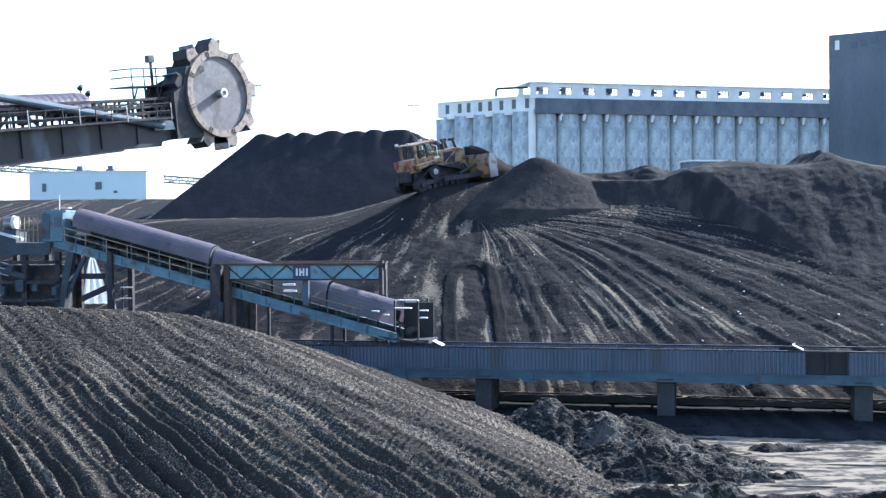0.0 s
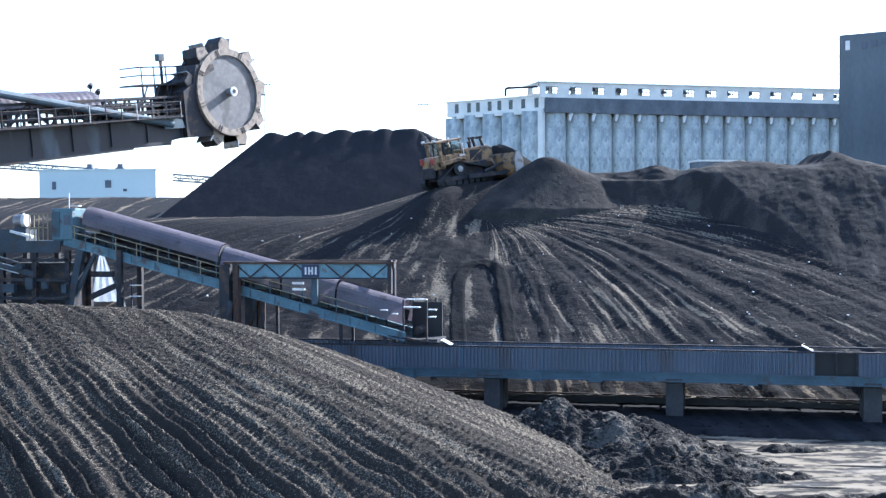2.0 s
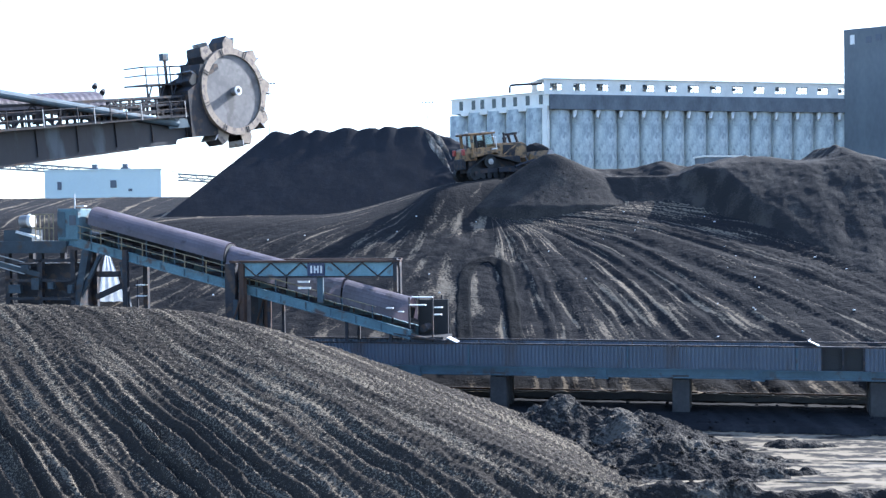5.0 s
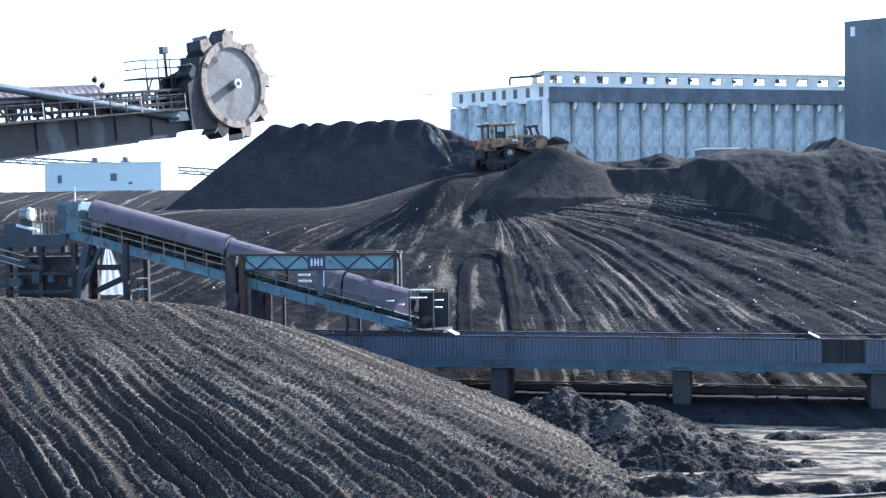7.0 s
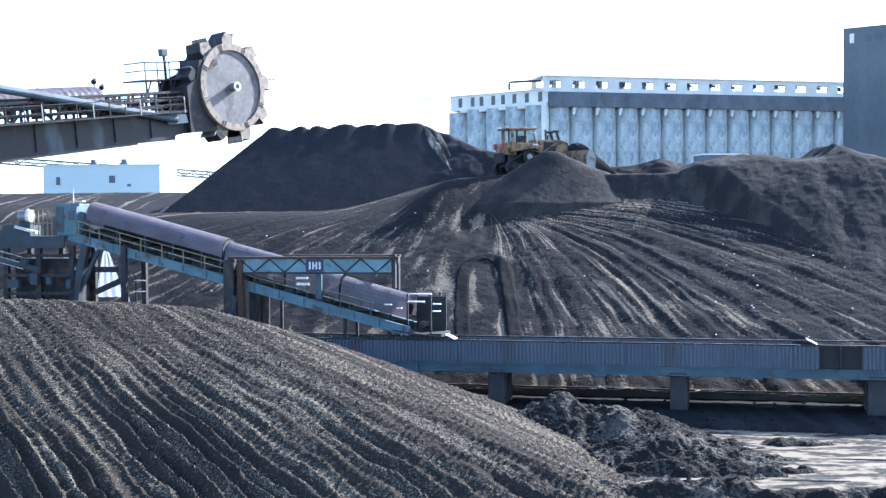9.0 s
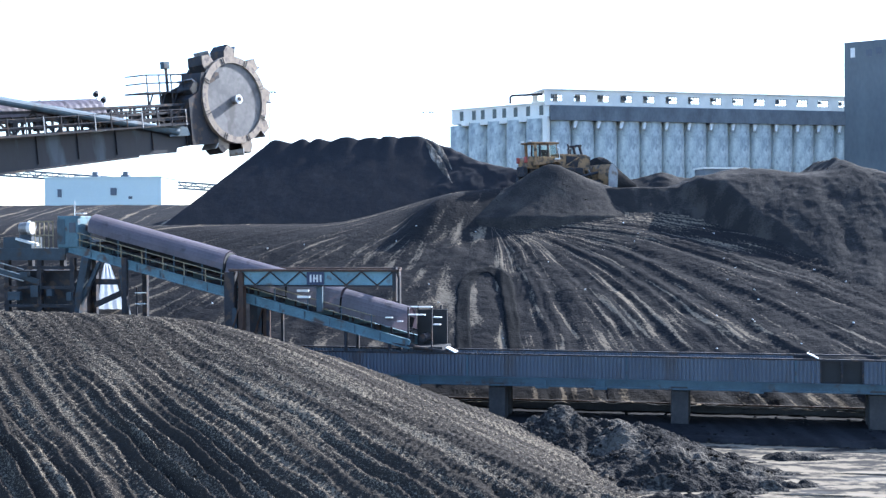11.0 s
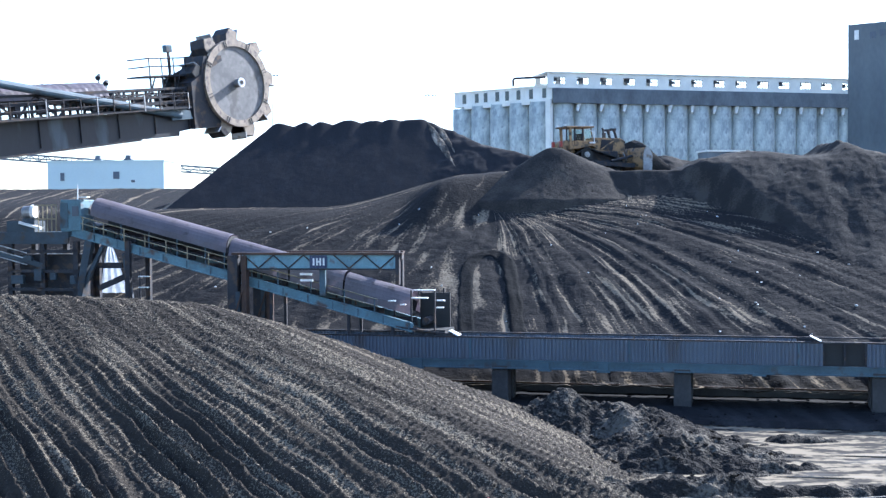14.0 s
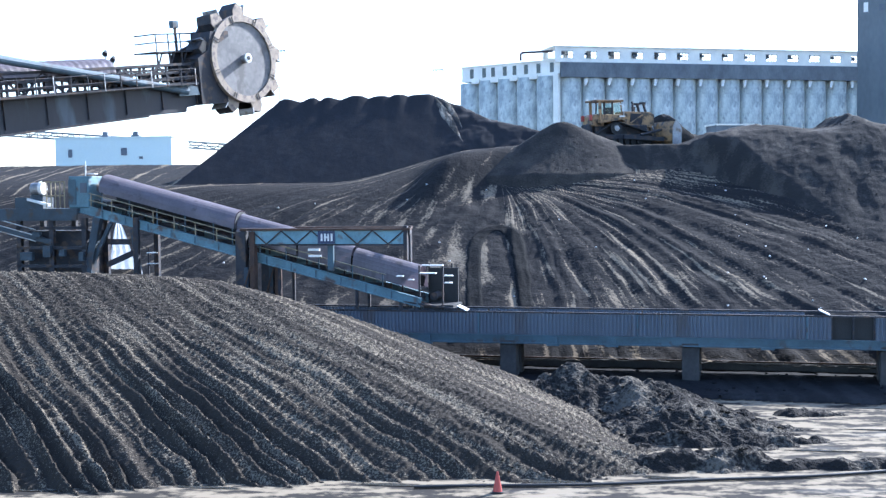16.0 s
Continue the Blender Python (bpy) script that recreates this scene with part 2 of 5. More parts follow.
def bar(bm, p, q, w, h=None, m=ID):
    """A square bar from p to q."""
    p, q = Vector(p), Vector(q)
    d = q - p
    t = Matrix.Translation((p + q) / 2) @ d.to_track_quat("Z", "Y").to_matrix().to_4x4()
    return bmesh.ops.create_cube(bm, size=1.0, matrix=m @ t @ Matrix.Diagonal((w, h or w, d.length, 1)))["verts"]


def rod(bm, p, q, r, n=10, r2=None, m=ID):
    p, q = Vector(p), Vector(q)
    d = q - p
    t = Matrix.Translation((p + q) / 2) @ d.to_track_quat("Z", "Y").to_matrix().to_4x4()
    return bmesh.ops.create_cone(bm, cap_ends=True, segments=n, radius1=r, radius2=r if r2 is None else r2, depth=d.length, matrix=m @ t)["verts"]


def plate(bm, pts, thick, m=ID):
    """A plate: an outline of (x, z) points in the plane y = 0, thickened along y."""
    a = [bm.verts.new(m @ Vector((x, -thick / 2, z))) for x, z in pts]
    b = [bm.verts.new(m @ Vector((x, thick / 2, z))) for x, z in pts]
    bm.faces.new(a), bm.faces.new(list(reversed(b)))
    for i in range(len(pts)):
        j = (i + 1) % len(pts)
        bm.faces.new((a[j], a[i], b[i], b[j]))


def bevel(bm, w=0.02, seg=1):
    bmesh.ops.bevel(bm, geom=[e for e in bm.edges], offset=w, segments=seg, affect="EDGES", profile=0.6, clamp_overlap=True)


def finish(bm, name, material, smooth=False):
    bmesh.ops.recalc_face_normals(bm, faces=bm.faces)
    me = bpy.data.meshes.new(name)
    bm.to_mesh(me)
    bm.free()
    me.materials.append(material)
    if smooth:
        me.polygons.foreach_set("use_smooth", [True] * len(me.polygons))
    return me


def part(name, bm, material, parent, label="", smooth=False):
    ob = new(name, finish(bm, name, material, smooth))
    ob.parent = parent
    return tagged(ob, label)


def thing(name, label, category, m=ID, group="", kind=""):
    ob = new(name)
    ob.matrix_world = m
    return tagged(ob, label, category, group, kind)


def share(name, me, parent, m=ID):
    ob = new(name, me)
    ob.parent = parent
    ob.matrix_local = m
    return ob


# ---------- relief of the piles ----------
TABLE = np.random.RandomState(7).rand(256, 256)


def vnoise(x, y, seed=0):
    x, y = np.asarray(x, float) + seed * 17.3, np.asarray(y, float) + seed * 31.7
    i, j = np.floor(x).astype(int), np.floor(y).astype(int)
    u, v = x - i, y - j
    u, v = u * u * (3 - 2 * u), v * v * (3 - 2 * v)
    g = lambda a, b: TABLE[a % 256, b % 256]
    return (g(i, j) * (1 - u) + g(i + 1, j) * u) * (1 - v) + (g(i, j + 1) * (1 - u) + g(i + 1, j + 1) * u) * v


def fbm(x, y, seed=0, octaves=4):
    s, a, t = 0, 1.0, 0
    for k in range(octaves):
        s, t = s + a * vnoise(x * 2 ** k, y * 2 ** k, seed + k), t + a
        a *= 0.5
    return s / t * 2 - 1


def step01(x, a, b):
    t = np.clip((x - a) / (b - a), 0, 1)
    return t * t * (3 - 2 * t)


def softmin(k, *f):
    return -k * np.log(sum(np.exp(-g / k) for g in f))


def field(name, x0, x1, y0, y1, stepx, stepy, height, uv, material, floor=None, smooth=True):
    """A heap as a sheet of heights over the plan, cut away where it lies under floor."""
    xs, ys = np.arange(x0, x1 + stepx / 2, stepx), np.arange(y0, y1 + stepy / 2, stepy)
    X, Y = np.meshgrid(xs, ys)
    Z = height(X, Y)
    nx, ny = len(xs), len(ys)
    idx = np.arange(nx * ny).reshape(ny, nx)
    quads = np.stack([idx[:-1, :-1], idx[:-1, 1:], idx[1:, 1:], idx[1:, :-1]], -1).reshape(-1, 4)
    if floor is not None:
        ok = (Z > floor(X, Y) - 0.25).reshape(-1)
        quads = quads[ok[quads].any(1)]
    used, inv = np.unique(quads, return_inverse=True)
    P = np.stack([X.reshape(-1), Y.reshape(-1), Z.reshape(-1)], 1)[used]
    quads = inv.reshape(-1, 4)
    me = bpy.data.meshes.new(name)
    me.vertices.add(len(P)), me.loops.add(quads.size), me.polygons.add(len(quads))
    me.vertices.foreach_set("co", P.astype(np.float32).reshape(-1))
    me.loops.foreach_set("vertex_index", quads.reshape(-1).astype(np.int32))
    me.polygons.foreach_set("loop_start", np.arange(0, quads.size, 4, dtype=np.int32))
    me.update(calc_edges=True)
    U, V = uv(P[:, 0], P[:, 1])
    layer = me.uv_layers.new(name="tracks")
    layer.data.foreach_set("uv", np.stack([U, V], 1)[quads.reshape(-1)].astype(np.float32).reshape(-1))
    me.materials.append(material)
    me.polygons.foreach_set("use_smooth", np.ones(len(quads), bool))
    me.validate()
    return new(name, me)


# the yard runs along u, turned by YARD from the x axis; v points away from the camera
YARD = -13.1
YM = pose(-0.34, 70, 0, 0, 0, YARD)
CU, SU = math.cos(radians(YARD)), math.sin(radians(YARD))


def yard_v(X, Y):
    return -(X + 0.34) * SU + (Y - 70) * CU


def yard_u(X, Y):
    return (X + 0.34) * CU + (Y - 70) * SU


# --- packed slope behind the conveyor, with tracks fanning out from the ramp ---
def fan(X, Y):
    """Which track line a place lies on (its x halfway down), and how far down the slope it is.
    The lines leave the ramp's head almost level and bend down the slope."""
    X, Y = np.asarray(X, float), np.asarray(Y, float)
    right = 1.5 * np.clip(98.5 - Y, 0, 60) ** 0.6
    left = 1.35 * np.clip(107.5 - Y, 0, 60) ** 0.68
    X = X - 0.2 * np.clip(Y - 98.5, 0, 9)
    rate = lambda m: np.where(m < 2.7, 3.7 * np.tanh((m - 2.7) / 0.95), 2.4 * np.tanh((m - 2.7) / 0.45))
    lo, hi = X - 90, X + 90
    for _ in range(26):
        m = (lo + hi) / 2
        over = m + rate(m) * np.where(m < 2.7, left, right) > X
        lo, hi = np.where(over, lo, m), np.where(over, m, hi)
    m = (lo + hi) / 2
    across = np.where(m < 2.7, 0.37, 1.0) * (m - 2.7 + rate(m) * 5.6)
    return 2.7 + across, np.clip(102 - Y, -6, 60)


def slope_base(X, Y):
    v = yard_v(X, Y)
    cap = 10.9 + 0.04 * (Y - 95) + 0.09 * np.clip(Y - 110, 0, 16) + 2.7 * step01(X, -12, 2) * step01(Y, 96, 107) + 0.7 * step01(X, 4, 12) * step01(Y, 92, 100)
    cap = np.minimum(cap, 14.0 + 0.06 * np.clip(Y - 104, 0, 15))
    cap = cap - 0.5 * np.clip(Y - 126, 0, 40)
    z = softmin(0.5, 0.75 + 0.45 * np.clip(v - 5.5, -0.2, 90), cap)
    # the lane on which the bulldozer climbs to the bank
    lane_y = np.where(X < -1, 104 + (X + 1) * 1.0, np.where(X < 2, 104 + (X + 1) * 0.72, 106.16 + (X - 2) * 0.41))
    lane = 13.78 + 0.6 * step01(X, -2, 6) - 0.17 * np.clip(-1.5 - X, 0, 20)
    w = (1 - step01(np.abs(Y - lane_y), 1.7, np.where(Y < lane_y, 7.0, 4.2))) * step01(X, -5, 0) * (1 - step01(X, 17, 24))
    return z * (1 - w) + lane * w


def slope_relief(X, Y):
    a, r = fan(X, Y)
    w = a * 1.15 + 0.45 * fbm(X / 6, Y / 6, 3)
    ridge = (vnoise(w * 1.7, r * 0.035, 11) - 0.5) * 0.75 + (vnoise(w * 4.1, r * 0.08, 12) - 0.5) * 0.45
    cleat = 0.03 * np.sin(r * 2 * math.pi / 0.42) * step01(vnoise(w * 1.1, r * 0.03, 15), 0.45, 0.7)
    z = 0.25 * ridge + 0.10 * (vnoise(w * 7.0, r * 0.1, 16) - 0.5) + cleat + 0.15 * fbm(X / 2.2, Y / 2.2, 5) + 0.04 * fbm(X / 0.4, Y / 0.4, 8, 2)
    return z * (0.35 + 0.65 * step01(r, 0, 6))


def slope_z(X, Y):
    return slope_base(X, Y) + slope_relief(X, Y)


def slope_uv(X, Y):
    a, r = fan(X, Y)
    return a * 1.15 + 0.35 * fbm(X / 5, Y / 5, 4), r


# --- stacked heap with a scalloped crest ---
def stack_z(X, Y):
    bump = np.abs(np.sin((X + 18.0 + 0.3 * np.sin(X * 0.9)) * math.pi / 2.14))
    crest = 19.0 + 0.045 * (X + 18) + (0.36 + 0.12 * np.sin(X * 1.7)) * bump * np.exp(-np.abs(Y - 118.5) / 1.1)
    end = np.minimum((X + 17.9) * 1.0 + 19.0, 19.75 - 0.47 * np.clip(X + 3.4, 0, 60) + 0.2 * np.clip(X - 2.2, 0, 60))
    side = crest - 0.74 * np.abs(Y - 118.5)
    return softmin(0.12, side, end + 0 * Y) + 0.03 * fbm(X / 1.5, Y / 1.5, 21) + 0.22 * step01(X, -3, -1) * fbm(X / 1.1, Y / 1.1, 25)


# --- cone of dumped coal beside the lane ---
def cone_z(X, Y):
    r = np.hypot((X - 7.75) * np.where(X > 7.75, 0.74, 1.0), (Y - 104) * 1.5)
    r = np.sqrt(r * r + 0.6) - 0.77
    return 16.15 - 0.70 * r + 0.0195 * np.clip(r, 0, 8) ** 2 - 0.5 * np.clip(r - 8, 0, 99) + 0.10 * fbm(X / 2.2, Y / 2.2, 31) + 0.04 * fbm(X / 0.5, Y / 0.5, 33, 3)


# --- long dumped bank ---
def bank_z(X, Y):
    edge = (X - 17.0) * 0.92 + (Y - 100.4) * 0.39 + 0.6 * fbm(X / 3, Y / 3, 42)
    crest = 14.95 + 0.75 * np.exp(-((X - 23.6) / 2.8) ** 2) + 1.5 * np.exp(-np.abs((X - 30.6) / 1.25) ** 1.4)
    crest = crest - 0.45 * np.clip(19.5 - X, 0, 12) - 0.16 * np.clip(X - 34, 0, 30)
    plane = 0.75 + 0.45 * (yard_v(X, Y) - 5.5)
    u, v = yard_u(X, Y), yard_v(X, Y)
    gully = 0.34 * (vnoise(u / 1.3 + 0.9 * fbm(X / 3, Y / 3, 43), v / 5, 41) - 0.5) + 0.2 * fbm(u / 0.8, v / 1.8, 45, 3) + 0.08 * fbm(X / 2.6, Y / 2.6, 44)
    face = plane - 1.0 + (0.9 + 1.5 * step01(Y, 85, 99)) * step01(edge, 0, 2.9) + 0.04 * np.clip(edge, 0, 20) + 0.45 * gully * step01(edge, 1, 4)
    main = softmin(0.3, face, crest + 0.22 * fbm(X / 1.2, Y / 1.2, 47, 5)) - 0.35 * np.clip(Y - 108, 0, 50)
    # low ridge behind the lane
    back = 15.55 + 0.6 * np.exp(-((X - 19.2) / 1.5) ** 2) + 0.25 * fbm(X / 1.6, Y / 1.6, 46) - 0.5 * np.abs(Y - 118) - 0.35 * np.clip(10 - X, 0, 9) - 0.3 * np.clip(X - 24, 0, 40)
    # dumped wall joining the mound to the bank
    line = 102.8 + 0.3 * fbm(X / 3.0, Y / 9.0, 48) - 0.2 * np.clip(X - 11, 0, 20)
    wall = 14.15 + 0.11 * fbm(X / 1.7, Y / 1.7, 50, 4) - np.where(Y < line, 0.72, 0.28) * np.abs(Y - line) - 0.5 * np.clip(11 - X, 0, 9) - 0.5 * np.clip(X - 22, 0, 40)
    return np.maximum(np.maximum(main, back), wall + 0.09 * (vnoise(X / 0.5, Y / 3, 51) - 0.5)) + 0.05 * fbm(X / 0.4, Y / 0.4, 49, 3)


# --- tracked heap in front ---
def ruts(X, Y):
    a = np.arctan2(Y - 82.3, X + 42.5)
    return a * 38, np.hypot(X + 42.5, Y - 82.3)


def front_base(X, Y):
    return softmin(0.5, (Y - 45.3 + 0.25 * np.clip(-12 - X, 0, 20)) * 0.455, (7.0 - X) * 0.375, 7.7 + 0.22 * np.sin(X / 3.0) + 0.3 * np.exp(-((X + 13.2) / 1.6) ** 2), (70 - Y - 0.47 * np.clip(X + 12, 0, 30)) * 0.7)


def front_z(X, Y):
    w, r = ruts(X, Y)
    w = w + 0.35 * fbm(X / 5, Y / 5, 61) + 0.16 * fbm(X / 1.6, Y / 1.6, 38, 3)
    q = w * 1.95 + 2.8 * vnoise(w * 0.3, r * 0.035, 62)
    t = np.mod(q, 1.0)
    size = 0.25 + 0.95 * vnoise(np.floor(q) * 3.7 + 0.5, r * 0.09, 68)
    berm = np.where(t < 0.66, t / 0.66, (1 - t) / 0.34)
    mid = vnoise(w * 3.1, r * 0.06, 63) - 0.5
    deep = 0.16 + 1.1 * step01(57.5 - Y - np.where(X < -6, 0.32, 0.06) * (X + 6), 2.5, 12)
    deep = deep * (0.45 + 0.9 * vnoise(X / 5.0, Y / 5.0, 57))
    relief = deep * (0.28 * size * (berm ** 1.35 - 0.45) + 0.14 * mid) + 0.6 * deep * (vnoise(w * 0.45, r * 0.06, 60) - 0.5)
    lane = np.floor(w / 0.45)
    bead = np.sin(r * 2 * math.pi / 0.31 + 40 * vnoise(lane * 1.7 + 0.5, 0.0 * r, 64) + 1.6 * vnoise(lane + 0.5, r * 0.3, 65)) * np.abs(np.sin(w * math.pi / 0.45))
    fine = vnoise(w * 2.9 + 1.5 * vnoise(w * 0.5, r * 0.05, 52), r * 0.05, 55) - 0.5
    relief = relief * (1 + 0.9 * step01(-X, 8, 17) * step01(56 - Y, 0, 8)) + 0.17 * fine * (0.35 + 0.65 * step01(deep, 0.1, 0.6))
    cleat = (0.036 + 0.03 * step01(X + 0.6 * (Y - 55), -8, 2)) * bead * (0.5 + vnoise(X / 1.5, Y / 1.5, 58))
    mid = mid + 0.5 * (vnoise(w * 6.5, r * 0.09, 56) - 0.5)
    crumbs = 0.012 * fbm(X / 0.6, Y / 0.6, 66, 2) + 0.055 * fbm(X / 0.17, Y / 0.17, 67, 2)
    toe = 0.35 * fbm(X / 1.4, Y / 1.4, 59) * (1 - step01(front_base(X, Y), 0.2, 1.6))
    return front_base(X, Y) + toe + (relief + cleat) * step01(66 - Y, 0, 5) + crumbs


def front_uv(X, Y):
    return ruts(X, Y)


# --- muddy rubble at the toe ---
def rubble_z(X, Y):
    a = 2.2 * np.exp(-((X - 4.4) / 3.6) ** 2 - ((Y - 58.8) / 2.6) ** 2)
    b = 1.5 * np.exp(-((X - 9.0) / 2.6) ** 2 - ((Y - 56.6) / 2.6) ** 2)
    c = 0.85 * np.exp(-((X - 8.8) / 3.6) ** 2 - ((Y - 47.6) / 0.9) ** 2) + 0.5 * np.exp(-((X - 16.5) / 2.6) ** 2 - ((Y - 47.2) / 0.5) ** 2)
    d = 0.75 * np.exp(-((X - 9.0) / 4.5) ** 2 - ((Y - 53.2) / 2.4) ** 2)
    e = 0.35 * np.exp(-((X - 14.5) / 3.5) ** 2 - ((Y - 58.5) / 0.8) ** 2)
    lump = 1 + 0.32 * fbm(X / 1.3, Y / 1.3, 71, 3)
    return (a + b + c + d + e) * lump + step01(a + b + c + d + e, 0.1, 0.8) * (0.18 * np.abs(fbm(X / 0.7, Y / 0.7, 77, 3)) + 0.15 * fbm(X / 0.25, Y / 0.25, 79, 2)) + 0.45 * fbm(X / 1.1, Y / 0.55, 78, 4) * step01(a + b + c + d + e, 0.02, 0.2) * (1 - step01(a + b + c + d + e, 0.4, 0.9)) - 0.2


def yard_uv(X, Y):
    return yard_u(X, Y), yard_v(X, Y)


def plain_uv(X, Y):
    return X, Y


# ---------- ground and heaps ----------
# thin dark sheet standing in for the conveyor's shadow on the ground
def shade_strip_z(X, Y):
    v = yard_v(X, Y)
    return 0.27 * (1 - step01(np.abs(v - 1.2 + 0.35 * fbm(X / 2, Y / 2, 81)), 5.0, 5.5)) + 0.04 * fbm(X / 0.6, Y / 0.6, 83, 3)


# outline of the sunlit patch, painted as a thin pale layer
def sun_patch_rise(X, Y):
    mid = X + 2.9 - 0.42 * (118 - Y)
    d = np.minimum(np.abs(mid) / 0.55 + np.abs(Y - 115.4) / 4.4, np.abs(mid - 0.75) / 0.4 + np.abs(Y - 116.2) / 3.2)
    return 0.06 - 0.3 * np.clip(d + 0.25 * fbm(X / 0.5, Y / 0.5, 87, 3) - 0.6, 0, 2)


def scatter(owner, height, name, count, xs, ys, sizes, material, seed, allowed):
    """Single stones lying on a heap, alike in a few shapes."""
    rnd = random.Random(seed)
    shapes = []
    for k in range(4):
        bm = bmesh.new()
        bmesh.ops.create_icosphere(bm, subdivisions=1, radius=1.0)
        for v in bm.verts:
            v.co = v.co * (0.7 + 0.5 * rnd.random())
            v.co.z *= 0.7
        shapes.append(finish(bm, name, material))
    made = 0
    while made < count:
        x, y = rnd.uniform(*xs), rnd.uniform(*ys)
        if not allowed(x, y):
            continue
        s = rnd.uniform(*sizes)
        ob = share(name, shapes[made % 4], owner, pose(x, y, float(height(x, y)) + s * 0.25, 0, 0, rnd.uniform(0, 360)) @ Matrix.Diagonal((s * 1.2, s, s, 1)))
        made += 1


def make_land():
    bm = bmesh.new()
    xs = [-900, -300, -120, -60, -30, 0, 30, 60, 120, 300, 900]
    ys = [-120, -20, 20, 40, 60, 80, 110, 160, 260, 420, 900, 2500]
    grid = [[bm.verts.new((x, y, -0.02 if y < 160 else 0)) for x in xs] for y in ys]
    for j in range(len(ys) - 1):
        for i in range(len(xs) - 1):
            bm.faces.new((grid[j][i], grid[j][i + 1], grid[j + 1][i + 1], grid[j + 1][i]))
    g = new("ground", finish(bm, "ground", M_GROUND))
    tagged(g, "wet grey silt yard ground streaked with coal dust", "ground", kind="structure")
    ob = field("coal_slope", -62, 62, 66, 150, 0.22, 0.17, slope_z, slope_uv, M_SLOPE, lambda X, Y: np.where(yard_v(X, Y) < 4.6, 99, -9) + 0 * X)
    tagged(ob, "broad packed coal stockpile slope with fanned vehicle tracks", "coal pile")
    # two dark wheel tracks that meet in a turning loop on the slope
    for xl, xr, turn, wide in ((0.45, 3.5, 88.2, 1.15), (-0.75, -0.7, 84.0, 0.6)):
        mid, half = (xl + xr) / 2, (xr - xl) / 2
        line = [(xl - 0.012 * (turn - 77) * (1 - k / 40), 77.0 + (turn - 77.0) * k / 40) for k in range(40)]
        if half > 0.5:
            line += [(mid - half * math.cos(math.pi * k / 40), turn + 3.0 * math.sin(math.pi * k / 40)) for k in range(40)]
            line += [(xr + 0.25 * k / 40, turn - (turn - 77.0) * k / 40) for k in range(41)]
        bm = bmesh.new()
        rows = []
        for k, (x, y) in enumerate(line):
            (xa, ya), (xb, yb) = line[max(k - 1, 0)], line[min(k + 1, len(line) - 1)]
            side = Vector((yb - ya, xa - xb, 0)).normalized()
            w = 0.5 * wide * (1 + 0.25 * float(fbm(x + 5, y / 0.8, 54, 3)))
            p = Vector((x + 0.15 * float(fbm(x, y / 2, 53, 2)), y, 0))
            rows.append([bm.verts.new(p + side * (w * (i / 4 - 1))) for i in range(9)])
        for row in rows:
            for i, v in enumerate(row):
                v.co.z = float(slope_z(v.co.x, v.co.y)) + (0.05 if 0 < i < 8 else -0.05)
        for p, q in zip(rows, rows[1:]):
            for i in range(8):
                bm.faces.new((p[i], p[i + 1], q[i + 1], q[i]))
        part("track_band", bm, M_BAND, ob, "fresh dark wheel track of loose coal", True)
    scatter(ob, slope_z, "pale_stone", 70, (-22, 30), (75, 100), (0.04, 0.09), M_PALE, 6, lambda x, y: float(yard_v(x, y)) > 7)
    ob = field("coal_hill", -30, 14, 106, 131, 0.16, 0.16, stack_z, plain_uv, M_STACK, slope_z)
    tagged(ob, "freshly stacked black coal heap with scalloped crest", "coal pile")
    ob = field("coal_cone", -8, 26, 84, 114, 0.12, 0.12, cone_z, plain_uv, M_MOUND, slope_z)
    tagged(ob, "dumped coal mound with dusty brown flank", "coal pile")
    scatter(ob, cone_z, "coal_lump", 30, (1, 14), (95, 102), (0.03, 0.07), M_DUMP, 9, lambda x, y: float(cone_z(x, y)) > float(slope_z(x, y)) + 0.1)
    ob = field("coal_bank", 6, 62, 62, 125, 0.16, 0.16, bank_z, yard_uv, M_DUMP, slope_z)
    tagged(ob, "long bank of dumped coal with gullied steep face", "coal pile")
    scatter(ob, bank_z, "coal_lump", 40, (19, 36), (78, 103), (0.03, 0.07), M_DUMP, 10, lambda x, y: float(bank_z(x, y)) > float(slope_z(x, y)) + 0.1)
    ob = field("coal_ridge", -34, 9, 43.5, 70, 0.07, 0.07, front_z, front_uv, M_FRONT, lambda X, Y: 0 * X - 0.05)
    tagged(ob, "long coal heap scored by curved bulldozer tracks", "coal pile")
    scatter(ob, front_z, "coal_lump", 70, (-22, 6), (44.6, 50), (0.03, 0.08), M_FRONT, 8, lambda x, y: 0.02 < float(front_base(x, y)) < 1.5)
    ob = field("mud_bank", -4, 24, 45, 65, 0.09, 0.09, rubble_z, plain_uv, M_RUBBLE, lambda X, Y: 0 * X - 0.02)
    tagged(ob, "lumpy muddy coal rubble at the heap's toe", "rubble")
    scatter(ob, rubble_z, "coal_lump", 170, (-1, 15), (46.5, 61.5), (0.04, 0.12), M_RUBBLE, 5, lambda x, y: float(rubble_z(x, y)) > 0.15)
    # dark strip added where the ground lies in the conveyor's shade
    ob = field("shade_strip", -22, 44, 56, 78, 0.16, 0.16, shade_strip_z, plain_uv, M_SHADE, lambda X, Y: 0 * X + 0.3)
    tagged(ob, "dark coal strip laid as the conveyor's shade on the ground", "coal spill")
    scatter(ob, shade_strip_z, "coal_lump", 90, (2, 32), (58, 74), (0.05, 0.13), M_SHADE, 12, lambda x, y: abs(float(yard_v(x, y)) - 0.3) < 4.2)
    bm = bmesh.new()
    rows = []
    for j in range(41):
        t = j / 40
        y = 90.3 + 8.0 * t
        mid, wide = -24.95 - 2.5 * t, 1.75 * (1 - t) ** 0.7 + 0.2
